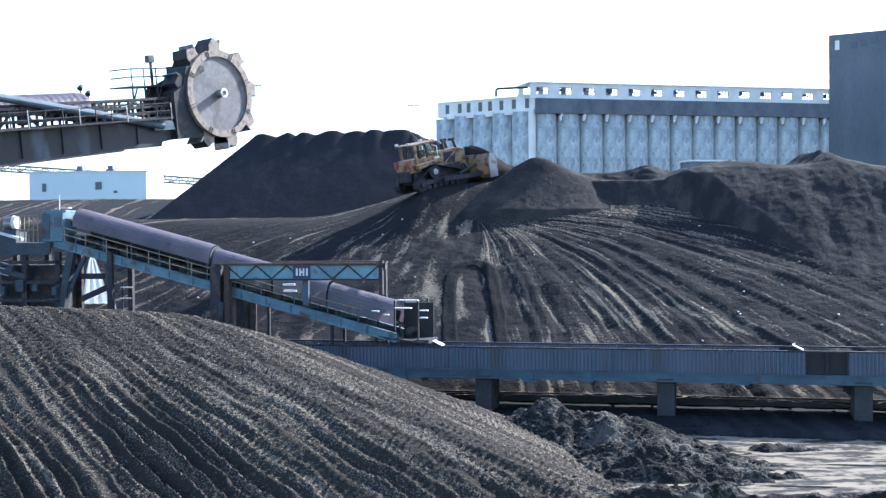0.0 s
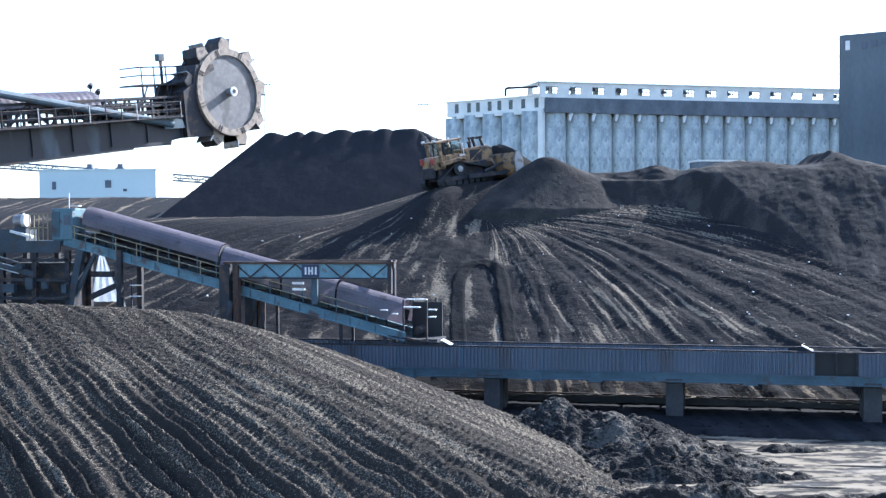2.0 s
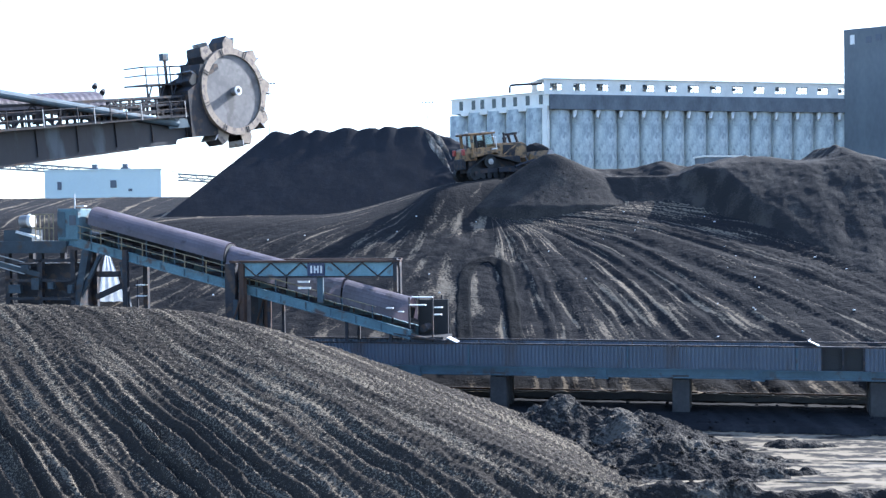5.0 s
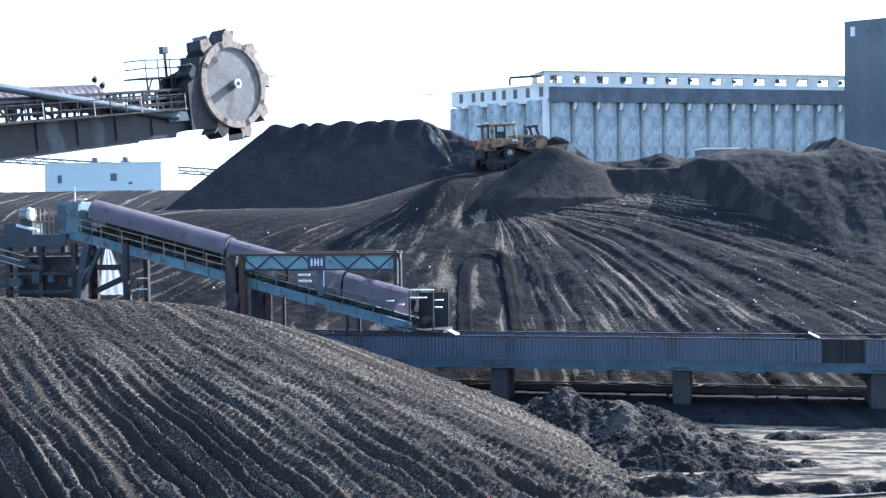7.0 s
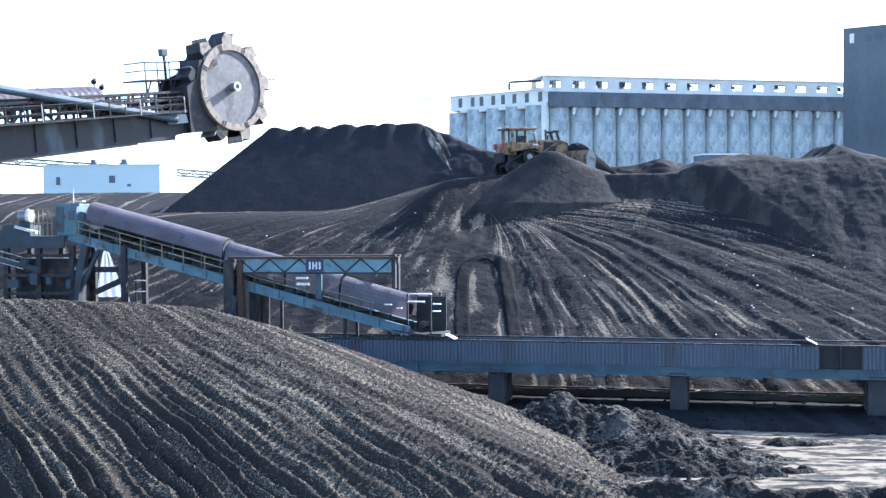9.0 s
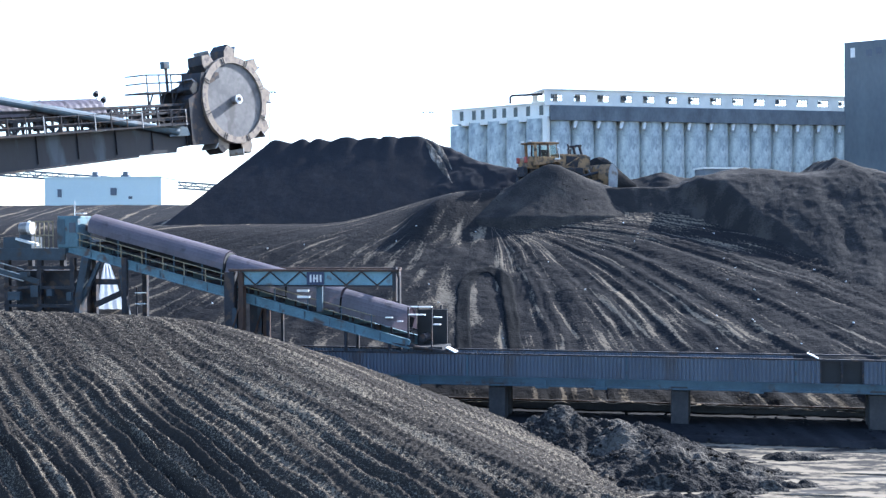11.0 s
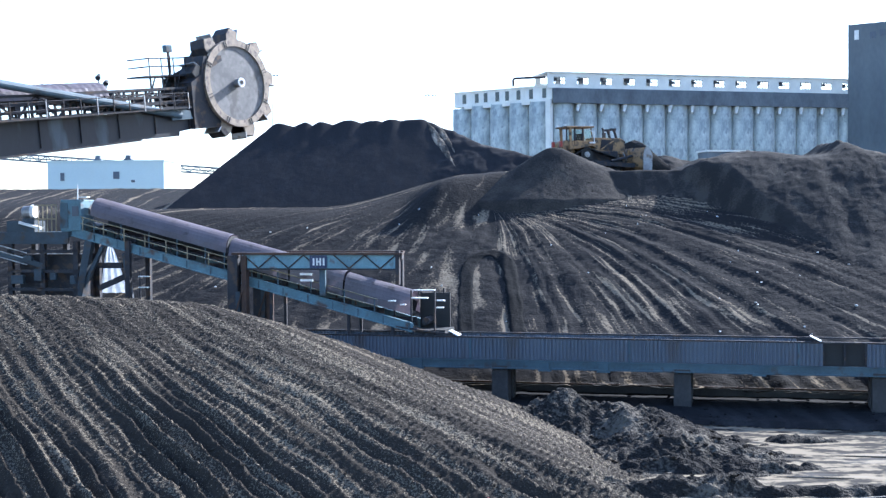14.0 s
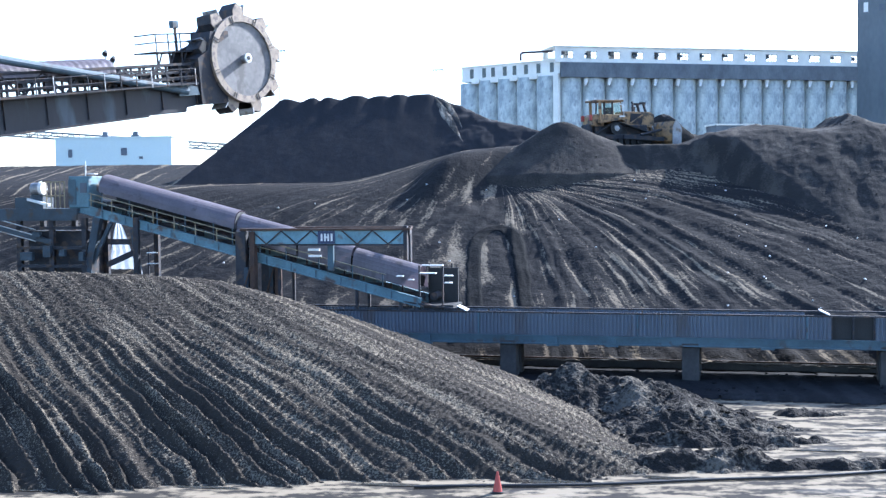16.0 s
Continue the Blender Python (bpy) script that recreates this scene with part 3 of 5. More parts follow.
        rows.append([bm.verts.new((mid + wide * (i / 12 - 0.5), y, float(slope_base(mid, y)) + 0.55 + 0.02 * math.sin(i * 1.57))) for i in range(13)])
    for j in range(40):
        for i in range(12):
            bm.faces.new((rows[j][i], rows[j][i + 1], rows[j + 1][i + 1], rows[j + 1][i]))
    bmesh.ops.solidify(bm, geom=bm.faces[:], thickness=0.5)
    ob = new("ribbed_sheet", finish(bm, "ribbed_sheet", M_PALE))
    tagged(ob, "white ribbed sheet lying in the sun on the coal slope", "sheet")
    # pale layer gives the hill's end face its sunlit tone by colour
    ob = field("sun_patch", -4, 1, 110, 119, 0.07, 0.07, lambda X, Y: stack_z(X, Y) + sun_patch_rise(X, Y), plain_uv, M_SUNPATCH, lambda X, Y: stack_z(X, Y) + 0.245)
    tagged(ob, "pale sheet painting the sunlit patch on the coal hill's cut end", "coal slab")


make_land()


# ---------- silos ----------
def silo_block():
    h = 15.5
    block = thing("grain_elevator", "weathered pale concrete grain elevator with round silos", "building", pose(24.6, 330, 0, 0, 0, h))
    sp, zt = 6.55, 40.2
    bm = bmesh.new()
    rod(bm, (0, 0, 0), (0, 0, zt), sp * 0.53, 28)
    me = finish(bm, "silo", M_CONC, True)
    bm = bmesh.new()
    rod(bm, (0, -0.9, 0.5), (0.7, 0.0, 2.4), 0.34, 8, 0.62)
    spout = finish(bm, "spout", M_PALE)
    for i in range(14):
        share("silo", me, block, pose(3.3 + sp * i, 3.3, 0))
        if i:
            share("spout", spout, block, pose(sp * i + 0.1, 0.6, zt - 2.6))
    bm = bmesh.new()
    box(bm, (47, 8, 20), (93, 8, 40))
    part("core_wall", bm, M_CONC, block)
    # band in a darker concrete tone than silos and gallery
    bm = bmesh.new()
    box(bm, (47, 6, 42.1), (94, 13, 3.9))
    part("overhang", bm, M_CONCD, block, "dark concrete band above the silos")
    # window gallery along the top
    g0, g1, z0, z1 = -1.5, 90.2, 44.05, 48.0
    bm = bmesh.new()
    n = 14
    pitch = (g1 - g0) / n
    for yy in (0.2, 10.2):
        low = 1.1 if yy < 1 else 2.1
        box(bm, ((g0 + g1) / 2, yy, z0 + low / 2), (g1 - g0, 0.4, low))
        if yy < 1:
            box(bm, ((g0 + g1) / 2, yy, z1 - 0.5), (g1 - g0, 0.4, 1.0))
        for i in range(n + 1):
            w = 3.2 if 0 < i < n else 1.7
            x = g0 + pitch * i + (0.85 if i == 0 else -0.85 if i == n else 0)
            box(bm, (x, yy, z0 + 2.03 if yy < 1 else z0 + 3.03), (w if yy < 1 else 1.4, 0.402, 1.86))
    part("gallery_wall", bm, M_CONCL, block, "pale rooftop gallery wall")
    bm = bmesh.new()
    box(bm, ((g0 + g1) / 2, 5.2, z1 + 0.16), (g1 - g0 + 0.8, 11.2, 0.3))
    part("gallery_roof", bm, M_CONCL, block)
    rnd = random.Random(4)
    bm = bmesh.new()
    for x, z, w, hh in ((0, 0, 0.14, 1.9), (-1.7, 0, 0.14, 1.9), (1.7, 0, 0.14, 1.9), (0, 0, 3.5, 0.14), (0, 0.9, 3.5, 0.1), (0, -0.9, 3.5, 0.1), (0.85, 0, 0.08, 1.9), (-0.85, 0, 0.08, 1.9)):
        box(bm, (x, 0, z), (w, 0.12, hh))
    frame_me = finish(bm, "window_frame", M_CONCD)
    for i in range(n):
        x = g0 + pitch * (i + 0.5)
        share("window_frame", frame_me, block, pose(x, 0.1, 46.05))
        bm = bmesh.new()
        for k in range(rnd.choice((1, 2, 2, 3))):
            box(bm, (x - 1.2 + rnd.random() * 1.6, 1.5, 46.2 + rnd.random() * 0.5), (0.5 + rnd.random(), 0.6, 0.5 + rnd.random() * 0.7))
        part("gallery_gear", bm, M_CONCD, block)
    # end wing, turned away at the corner
    wing = thing("silo_wing", "pale concrete silo wing with small upper windows", "building", pose(24.3, 330.3, 0, 0, 0, 180 - 37))
    sw = 6.35
    for i in range(5):
        share("silo", me, wing, pose(sw * (i + 0.5) + 1.6, -2.6, 0.55 if i < 4 else 0.1))
    bm = bmesh.new()
    box(bm, (0.75, 0.2, 20.6), (1.5, 1.2, 41.2))
    box(bm, (16.6, -8, 20), (33, 9, 40))
    part("core_wall", bm, M_CONCL, wing)
    bm = bmesh.new()
    box(bm, (16.0, -4.6, 42.7), (32, 9, 3.9))
    part("upper_wall", bm, M_CONCL, wing)
    bm = bmesh.new()
    box(bm, (16.0, -4.6, 44.8), (32.6, 9.6, 0.3))
    part("roof", bm, M_CONCL, wing)
    bm = bmesh.new()
    box(bm, (0, 0, 0), (1.2, 0.12, 2.5))
    pane = finish(bm, "window", M_GLASSD)
    for x in (2.4, 6.6, 10.6, 14.3, 17.5, 21.4, 24.4, 28.6):
        share("window", pane, wing, pose(x, -0.09, 42.9))
    for i in range(4):
        bm = bmesh.new()
        box(bm, (sw * (i + 1) + 1.6, 0.1, 40.6), (2.6, 0.8, 1.0))
        part("ledge", bm, M_CONCL, wing)
    pipe = thing("rooftop_pipe", "dark bent rooftop pipe beside the gallery", "pipe", pose(22.6, 330.0, 45.3, 0, 0, 180 - 20))
    bm = bmesh.new()
    rod(bm, (0, 0, 1.6), (8.4, 0, 1.6), 0.3, 10), rod(bm, (8.8, 0, -0.5), (8.8, 0, 1.2), 0.3, 10), rod(bm, (8.4, 0, 1.6), (8.8, 0, 1.2), 0.3, 10)
    part("tube", bm, M_DARK, pipe)
    # dark headhouse
    tower = thing("headhouse_tower", "tall dark concrete headhouse tower", "building", pose(108.4, 353, 0, 0, 0, -35))
    bm = bmesh.new()
    box(bm, (19, 12, 31.6), (38, 24, 63.2))
    part("wall", bm, M_TOWER, tower)
    bm = bmesh.new()
    box(bm, (27, 12, 64.1), (23, 23, 1.7))
    part("penthouse", bm, M_TOWER, tower)
    bm = bmesh.new()
    box(bm, (0, 0, 0), (1.2, 0.16, 2.6))
    tw = finish(bm, "window", M_PALE)
    share("window", tw, tower, pose(2.4, -0.1, 60.2))
    bm = bmesh.new()
    box(bm, (0, 0, 0), (1.6, 0.16, 1.8))
    tw = finish(bm, "window", M_PANEL)
    for x, z in ((6.9, 59.8), (9.6, 60.2), (12.4, 60.6)):
        share("window", tw, tower, pose(x, -0.1, z))
    shed = thing("roof_shed", "low grey shed before the silos", "building", pose(63, 300, 0, 0, 0, 12))
    bm = bmesh.new()
    box(bm, (0, 0, 12.7), (11, 6, 25.4))
    part("wall", bm, M_CONCD, shed)
    bm = bmesh.new()
    box(bm, (0, 0, 25.6), (11.6, 6.6, 0.4))
    part("roof", bm, M_CONCL, shed)


silo_block()


# ---------- yard conveyor ----------
def corrugated(bm, length, height, pitch, depth, m=ID):
    """Upright ribbed sheet along x from 0 to length."""
    n = int(length / pitch)
    pts = []
    for i in range(n):
        x = i * pitch
        pts += [(x, 0), (x + pitch * 0.4, 0), (x + pitch * 0.5, -depth), (x + pitch * 0.9, -depth)]
    pts.append((length, 0))
    lo = [bm.verts.new(m @ Vector((x, y, 0))) for x, y in pts]
    hi = [bm.verts.new(m @ Vector((x, y, height))) for x, y in pts]
    for i in range(len(pts) - 1):
        bm.faces.new((lo[i], lo[i + 1], hi[i + 1], hi[i]))
    bl = [bm.verts.new(m @ Vector((x, 0.04, 0))) for x in (0, length)]
    bh = [bm.verts.new(m @ Vector((x, 0.04, height))) for x in (0, length)]
    bm.faces.new((bl[1], bl[0], bh[0], bh[1]))
    bm.faces.new([lo[0], hi[0], bh[0], bl[0]]), bm.faces.new([lo[-1], bl[1], bh[1], hi[-1]])
    bm.faces.new(hi + [bh[1], bh[0]]), bm.faces.new(list(reversed(lo)) + [bl[0], bl[1]])


def yard_conveyor():
    c = thing("yard_conveyor", "raised blue yard conveyor with ribbed sheet sides on concrete piers", "conveyor", YM)
    bm = bmesh.new()
    corrugated(bm, 8.7, 1.16, 0.205, 0.07)
    sheet = finish(bm, "side_panel", M_PANEL)
    for k in range(-5, 7):
        u0 = 0.92 + 8.78 * k
        if k == 2:
            continue
        share("side_panel", sheet, c, pose(u0 + 0.05, 0, 2.62))
        share("side_panel", sheet, c, pose(u0 + 0.05, 2.6, 2.62))
    bm = bmesh.new()
    corrugated(bm, 1.3, 1.16, 0.205, 0.07)
    part("side_panel", bm, M_PANEL, c).matrix_local = pose(18.4, 0, 2.62)
    bm = bmesh.new()
    corrugated(bm, 5.4, 1.16, 0.205, 0.07)
    part("side_panel", bm, M_PANEL, c).matrix_local = pose(21.86, 0, 2.62)
    for k in range(-5, 8):
        bm = bmesh.new()
        box(bm, (0.92 + 8.78 * k, -0.03, 3.2), (0.09, 0.10, 1.2))
        part("post", bm, M_BLUED, c)
    for vv in (-0.02, 2.62):
        bm = bmesh.new()
        box(bm, (10, vv, 3.84), (110, 0.14, 0.09))
        part("top_rail", bm, M_DARK, c)
        bm = bmesh.new()
        box(bm, (10, vv + 0.03, 2.36), (110, 0.06, 0.36))
        girder = part("girder", bm, M_BLUED, c, "weathered dull blue steel girder")
        for z, w in ((2.57, 0.22), (2.15, 0.2)):
            bm = bmesh.new()
            box(bm, (10, vv, z), (110, w, 0.07))
            part("flange", bm, M_BLUED, girder)
    # deck extended out of view at the back to shade the ground below
    bm = bmesh.new()
    box(bm, (10, 3.2, 2.5), (110, 6.2, 0.08))
    part("shade_deck", bm, M_DARK, c)
    bm = bmesh.new()
    box(bm, (10, 1.3, 3.25), (110, 1.5, 0.05))
    part("belt", bm, M_RUBBER, c, "black rubber belt with coal")
    # black board put in the hatch opening for the darkness inside
    bm = bmesh.new()
    box(bm, (20.78, 0.32, 3.2), (2.2, 0.1, 1.2))
    part("hatch_shade_board", bm, M_RUBBER, c)
    for x in (19.72, 20.8, 21.84):
        bm = bmesh.new()
        box(bm, (x, 0.1, 3.2), (0.1, 0.2, 1.16))
        part("post", bm, M_DARK, c)
    bm = bmesh.new()
    box(bm, (0, 0.55, 1.0), (0.92, 0.9, 2.3))
    box(bm, (0, 1.3, 2.28), (0.86, 2.7, 0.2))
    box(bm, (0, 2.1, 1.0), (0.92, 0.7, 2.3))
    bevel(bm, 0.03)
    pier = finish(bm, "pier", M_PIER)
    for u in (-27.6, -17.5, -7.5, 2.55, 12.5, 22.6, 32.6, 42.6):
        share("pier", pier, c, pose(u, 0.0, -0.1))
    for u in (-2.1, 5.1, 8.3, 16.5, 24.9):
        bm = bmesh.new()
        box(bm, (u, -0.12, 2.35), (0.5, 0.12, 0.34)), box(bm, (u, -0.05, 2.1), (0.7, 0.3, 0.14))
        part("bracket", bm, M_BLUED, c)
    for u in (-0.05, 19.35):
        lamp = thing("tilted_cover_plate", "sunlit white tilted cover plate on the conveyor", "plate", YM @ pose(u, 0.35, 4.02, 0, 26, 0))
        bm = bmesh.new()
        box(bm, (0, 0, 0), (0.62, 0.75, 0.05))
        bevel(bm, 0.012)
        part("plate", bm, M_PALE, lamp)
        bm = bmesh.new()
        bar(bm, (0, 0, -0.02), (0.1, 0, -0.32), 0.06)
        part("stand", bm, M_DARK, lamp)
    wall = thing("track_wall", "low dark concrete retaining wall behind the conveyor", "wall", YM, kind="structure")
    bm = bmesh.new()
    box(bm, (10, 4.9, 0.28), (120, 0.5, 0.76))
    part("wall_face", bm, M_PIER, wall)
    bm = bmesh.new()
    box(bm, (10, 4.85, 0.71), (120, 0.07, 0.1))
    part("rail", bm, M_RUST, wall, "worn steel rail")


yard_conveyor()


# ---------- tripper carriage: inclined conveyor over the yard belt ----------
def tripper():
    z_at = lambda u: 10.1 - (u + 24.0) * 0.259
    c = thing("tripper_conveyor", "weathered blue inclined tripper conveyor with violet ribbed covers", "conveyor", YM)
    for vv in (0.0, 2.5):
        bm = bmesh.new()
        a, b = (-24.2, vv, z_at(-24.2) - 0.2), (-2.4, vv, z_at(-2.4) - 0.2)
        bar(bm, a, b, 0.10, 0.46)
        bar(bm, (a[0], vv, a[2] + 0.24), (b[0], vv, b[2] + 0.24), 0.26, 0.06), bar(bm, (a[0], vv, a[2] - 0.24), (b[0], vv, b[2] - 0.24), 0.26, 0.06)
        part("side_beam", bm, M_BEAM, c, "light blue channel beam with rust runs")
        for i in range(15):
            u = -23.6 + i * 1.5
            bm = bmesh.new()
            box(bm, (u, vv - 0.07, z_at(u) - 0.2), (0.07, 0.06, 0.44))
            part("stiffener", bm, M_BLUED, c)
    for i in range(11):
        u = -23.2 + i * 1.95
        bm = bmesh.new()
        bar(bm, (u, 1.25, z_at(u) - 0.3), (u + 0.01, 1.25, z_at(u) + 0.0), 0.14, 2.4)
        part("cross_frame", bm, M_DARK, c)
    bm = bmesh.new()
    bar(bm, (-23.5, 1.25, z_at(-23.5) + 0.45), (-2.6, 1.25, z_at(-2.6) + 0.45), 1.5, 0.06)
    part("belt", bm, M_RUBBER, c, "black rubber belt")
    # walkway rail along the near side
    for u in [-22.8 + 1.35 * k for k in range(9)] + [-10.4, -8.4, -6.4, -4.6]:
        bm = bmesh.new()
        bar(bm, (u, -0.1, z_at(u)), (u, -0.1, z_at(u) + 0.85), 0.05)
        part("rail_post", bm, M_RAILY if u < -12 else M_BLUED, c)
    for dz in (0.45, 0.85):
        for a, b in ((-23.4, -12.6), (-12.2, -4.4)):
            bm = bmesh.new()
            rod(bm, (a, -0.1, z_at(a) + dz), (b, -0.1, z_at(b) + dz), 0.028, 6)
            part("handrail", bm, M_RAILY, c)
    # arched covers

    def arch(u0, u1, r, base, top):
        bm = bmesh.new()
        n = max(2, int((u1 - u0) / 0.11))
        seg = 14
        rings = []
        for i in range(n + 1):
            u = u0 + (u1 - u0) * i / n
            rr = r + (0.003 if i % 2 else 0)
            ring = []
            for k in range(seg + 1):
                t = math.pi * k / seg
                ring.append(bm.verts.new((u, 1.25 - rr * math.cos(t), z_at(u) + base + (top - base) * math.sin(t) ** 0.75 * rr / r)))
            rings.append(ring)
        for i in range(n):
            for k in range(seg):
                bm.faces.new((rings[i][k], rings[i + 1][k], rings[i + 1][k + 1], rings[i][k + 1]))
        bmesh.ops.solidify(bm, geom=bm.faces[:], thickness=0.03)
        return bm
    part("belt_cover", arch(-22.4, -13.7, 1.15, 1.05, 2.12), M_COVER, c, "arched violet-grey ribbed belt cover")
    # black plate fills the open arch in place of the shade inside
    bm = bmesh.new()
    ring = [(1.25 - 1.1 * math.cos(math.pi * k / 14), z_at(-13.72) + 1.0 + 1.04 * math.sin(math.pi * k / 14) ** 0.75) for k in range(15)]
    lo, hi = ([bm.verts.new((u, y, z)) for y, z in ring] for u in (-13.72, -13.66))
    bm.faces.new(lo), bm.faces.new(list(reversed(hi)))
    for k in range(15):
        bm.faces.new((lo[k - 1], lo[k], hi[k], hi[k - 1]))
    part("cover_end_shade", bm, M_RUBBER, c, "dark plate as the shade inside the belt cover's open end")
    part("belt_cover", arch(-13.6, -9.9, 1.05, 0.5, 1.95), M_COVER, c)
    part("belt_cover", arch(-9.8, -6.6, 1.05, 0.45, 1.85), M_COVER, c)
    part("belt_cover", arch(-6.5, -2.6, 1.05, 0.45, 1.78), M_COVER, c)
    for u in (-22.2, -20.4, -18.6, -16.8, -15.0, -13.8):
        for vv in (0.12, 2.38):
            bm = bmesh.new()
            bar(bm, (u, vv, z_at(u)), (u, vv, z_at(u) + 1.08), 0.06)
            part("cover_strut", bm, M_BLUED, c)
    # dark boards added to fill the open gap under the covers with shade
    for a, b in ((-22.4, -13.8), (-13.5, -10.0), (-9.7, -2.8)):
        bm = bmesh.new()
        bar(bm, (a, 2.25, z_at(a) + 0.62), (b, 2.25, z_at(b) + 0.62), 0.05, 0.95)
        part("gap_shade_board", bm, M_RUBBER, c)
    for k in range(17):
        u = -22.0 + 1.15 * k
        bm = bmesh.new()
        bar(bm, (u, 0.5, z_at(u) + 0.1), (u, 0.5, z_at(u) + 0.5), 0.1)
        bar(bm, (u, 0.5, z_at(u) + 0.5), (u, 2.1, z_at(u) + 0.5), 0.12)
        part("idler", bm, M_DARK, c)
    # tail frame by the yard belt
    for u in (-2.5, -1.15):
        for vv in (0.1, 2.3):
            bm = bmesh.new()
            bar(bm, (u, vv, 3.9), (u, vv, 6.4), 0.09)
            part("tail_post", bm, M_DARK, c)
    for u0, u1, z in ((-2.3, -1.1, 6.42), (-2.45, -1.5, 5.98), (-1.0, -0.55, 5.85), (-1.0, -0.6, 5.45), (-3.8, -3.4, 5.8), (-3.1, -2.8, 5.6)):
        bm = bmesh.new()
        box(bm, ((u0 + u1) / 2, 0.0, z), (u1 - u0, 0.3, 0.06))
        part("light_plate", bm, M_PALE, c, "sunlit pale steel plate")
    bm = bmesh.new()
    rod(bm, (-1.9, 0.9, 4.6), (-1.9, 2.1, 4.6), 0.22, 16)
    part("tail_pulley", bm, M_DARK, c, smooth=False)
    bm = bmesh.new()
    box(bm, (-1.6, 2.2, 5.1), (1.7, 0.12, 2.1))
    box(bm, (-1.4, 1.2, 4.08), (1.7, 2.2, 0.2))
    part("skirt", bm, M_RUBBER, c)
    bm = bmesh.new()
    bar(bm, (-3.4, 0.1, 4.35), (-0.2, 0.1, 3.95), 0.35, 0.1)
    part("ramp_plate", bm, M_DARK, c)
    for u, z, w in ((-8.6, 7.3, 0.7), (-8.55, 6.95, 0.75)):
        bm = bmesh.new()
        box(bm, (u, -0.35, z), (w, 0.1, 0.12))
        part("light_plate", bm, M_PALE, c)
    for u, z0 in ((-10.9, 5.7), (-6.2, 4.5), (-3.6, 3.8)):
        bm = bmesh.new()
        bar(bm, (u, 0.1, 3.8), (u, 0.1, z_at(u) - 0.4), 0.16)
        part("support_post", bm, M_DARK, c)
        bm = bmesh.new()
        bar(bm, (u, 2.4, 3.8), (u, 2.4, z_at(u) - 0.4), 0.16)
        part("support_post", bm, M_DARK, c)

    # portal with the blue beam
    p = thing("portal_frame", "rust-dark steel portal with a light blue lattice beam", "gantry", YM)
    for vv in (-0.5, 3.3):
        for u, w in ((-12.95, 0.62), (-12.25, 0.3)):
            bm = bmesh.new()
            box(bm, (u, vv, 4.1), (w, 0.5, 8.5))
            bevel(bm, 0.02)
            part("column", bm, M_DARK if w > 0.5 else M_RUST, p)
        bm = bmesh.new()
        box(bm, (-12.62, vv - 0.12, 3.2), (0.26, 0.3, 6.2))
        part("column_liner", bm, M_GRIME, p)
        bm = bmesh.new()
        bar(bm, (-12.9, vv - 0.3, 4.6), (-12.3, vv - 0.3, 6.4), 0.08)
        part("brace", bm, M_RUST, p)
    bm = bmesh.new()
    box(bm, (-4.0, 3.3, 4.2), (0.3, 0.35, 8.6))
    part("column", bm, M_DARK, p)
    bm = bmesh.new()
    box(bm, (-3.1, -0.5, 7.7), (0.22, 0.3, 1.9))
    part("column", bm, M_DARK, p)
    for vv in (-0.5, 3.3):
        bm = bmesh.new()
        cut = 0.0 if vv < 0 else 1.0
        box(bm, (-7.8 - cut / 2, vv, 8.02), (9.2 - cut, 0.12, 0.78))
        part("beam_web", bm, M_BLUE, p, "light blue painted beam")
        bm = bmesh.new()
        box(bm, (-7.9 - cut / 2, vv, 8.47), (10.2 - cut, 0.4, 0.13))
        part("top_chord", bm, M_RUST, p)
        bm = bmesh.new()
        box(bm, (-7.8 - cut / 2, vv, 7.6), (9.3 - cut, 0.36, 0.09))
        part("bottom_chord", bm, M_DARK, p)
        n = 10
        for i in range(n):
            u0 = -12.3 + i * 0.91
            a, b = ((7.64, 8.4) if i % 2 else (8.4, 7.64))
            if i == 5 or (cut and i == 9):
                continue
            bm = bmesh.new()
            bar(bm, (u0, vv - 0.1, a), (u0 + 0.91, vv - 0.1, b), 0.07)
            part("lattice_bar", bm, M_DARK, p)
    for u, turn in ((-12.9, 0), (-3.5, 14)):
        bm = bmesh.new()
        box(bm, (0, 0, 0), (0.3, 3.7, 0.3), pose(u, 1.4, 8.3, 0, 0, turn))
        part("cross_beam", bm, M_DARK, p)
    for u, z in ((-7.6, 6.1),):
        bm = bmesh.new()
        box(bm, (u, -0.3, (z + 7.56) / 2), (0.34, 0.2, 7.56 - z))
        part("hanger", bm, M_BLUED, p)
    bm = bmesh.new()
    box(bm, (-7.75, -0.62, 8.02), (1.02, 0.05, 0.72))
    sign = part("sign_plate", bm, M_NAVY, p, "navy sign plate with white bars")
    for x, w in ((-8.02, 0.10), (-7.82, 0.09), (-7.62, 0.09), (-7.42, 0.10)):
        bm = bmesh.new()
        box(bm, (x, -0.66, 8.02), (w, 0.03, 0.42))
        part("white_bar", bm, M_PALE, sign)
    bm = bmesh.new()
    box(bm, (-7.72, -0.66, 8.02), (0.2, 0.028, 0.09))
    part("white_bar", bm, M_PALE, sign)

    # head end: cabin, platform, drive and dark understructure
    h = thing("transfer_station", "blue-grey transfer station with cabin, drive and dark steel framework", "machine", YM)
    bm = bmesh.new()
    box(bm, (-23.6, 0.7, 10.75), (1.35, 1.7, 1.9))
    bevel(bm, 0.05)
    cab = part("cabin", bm, M_BEAM, h, "light blue steel cabin")
    bm = bmesh.new()
    box(bm, (-24.0, -0.17, 10.75), (0.5, 0.06, 1.5))
    part("cabin_door", bm, M_BLUED, cab)
    bm = bmesh.new()
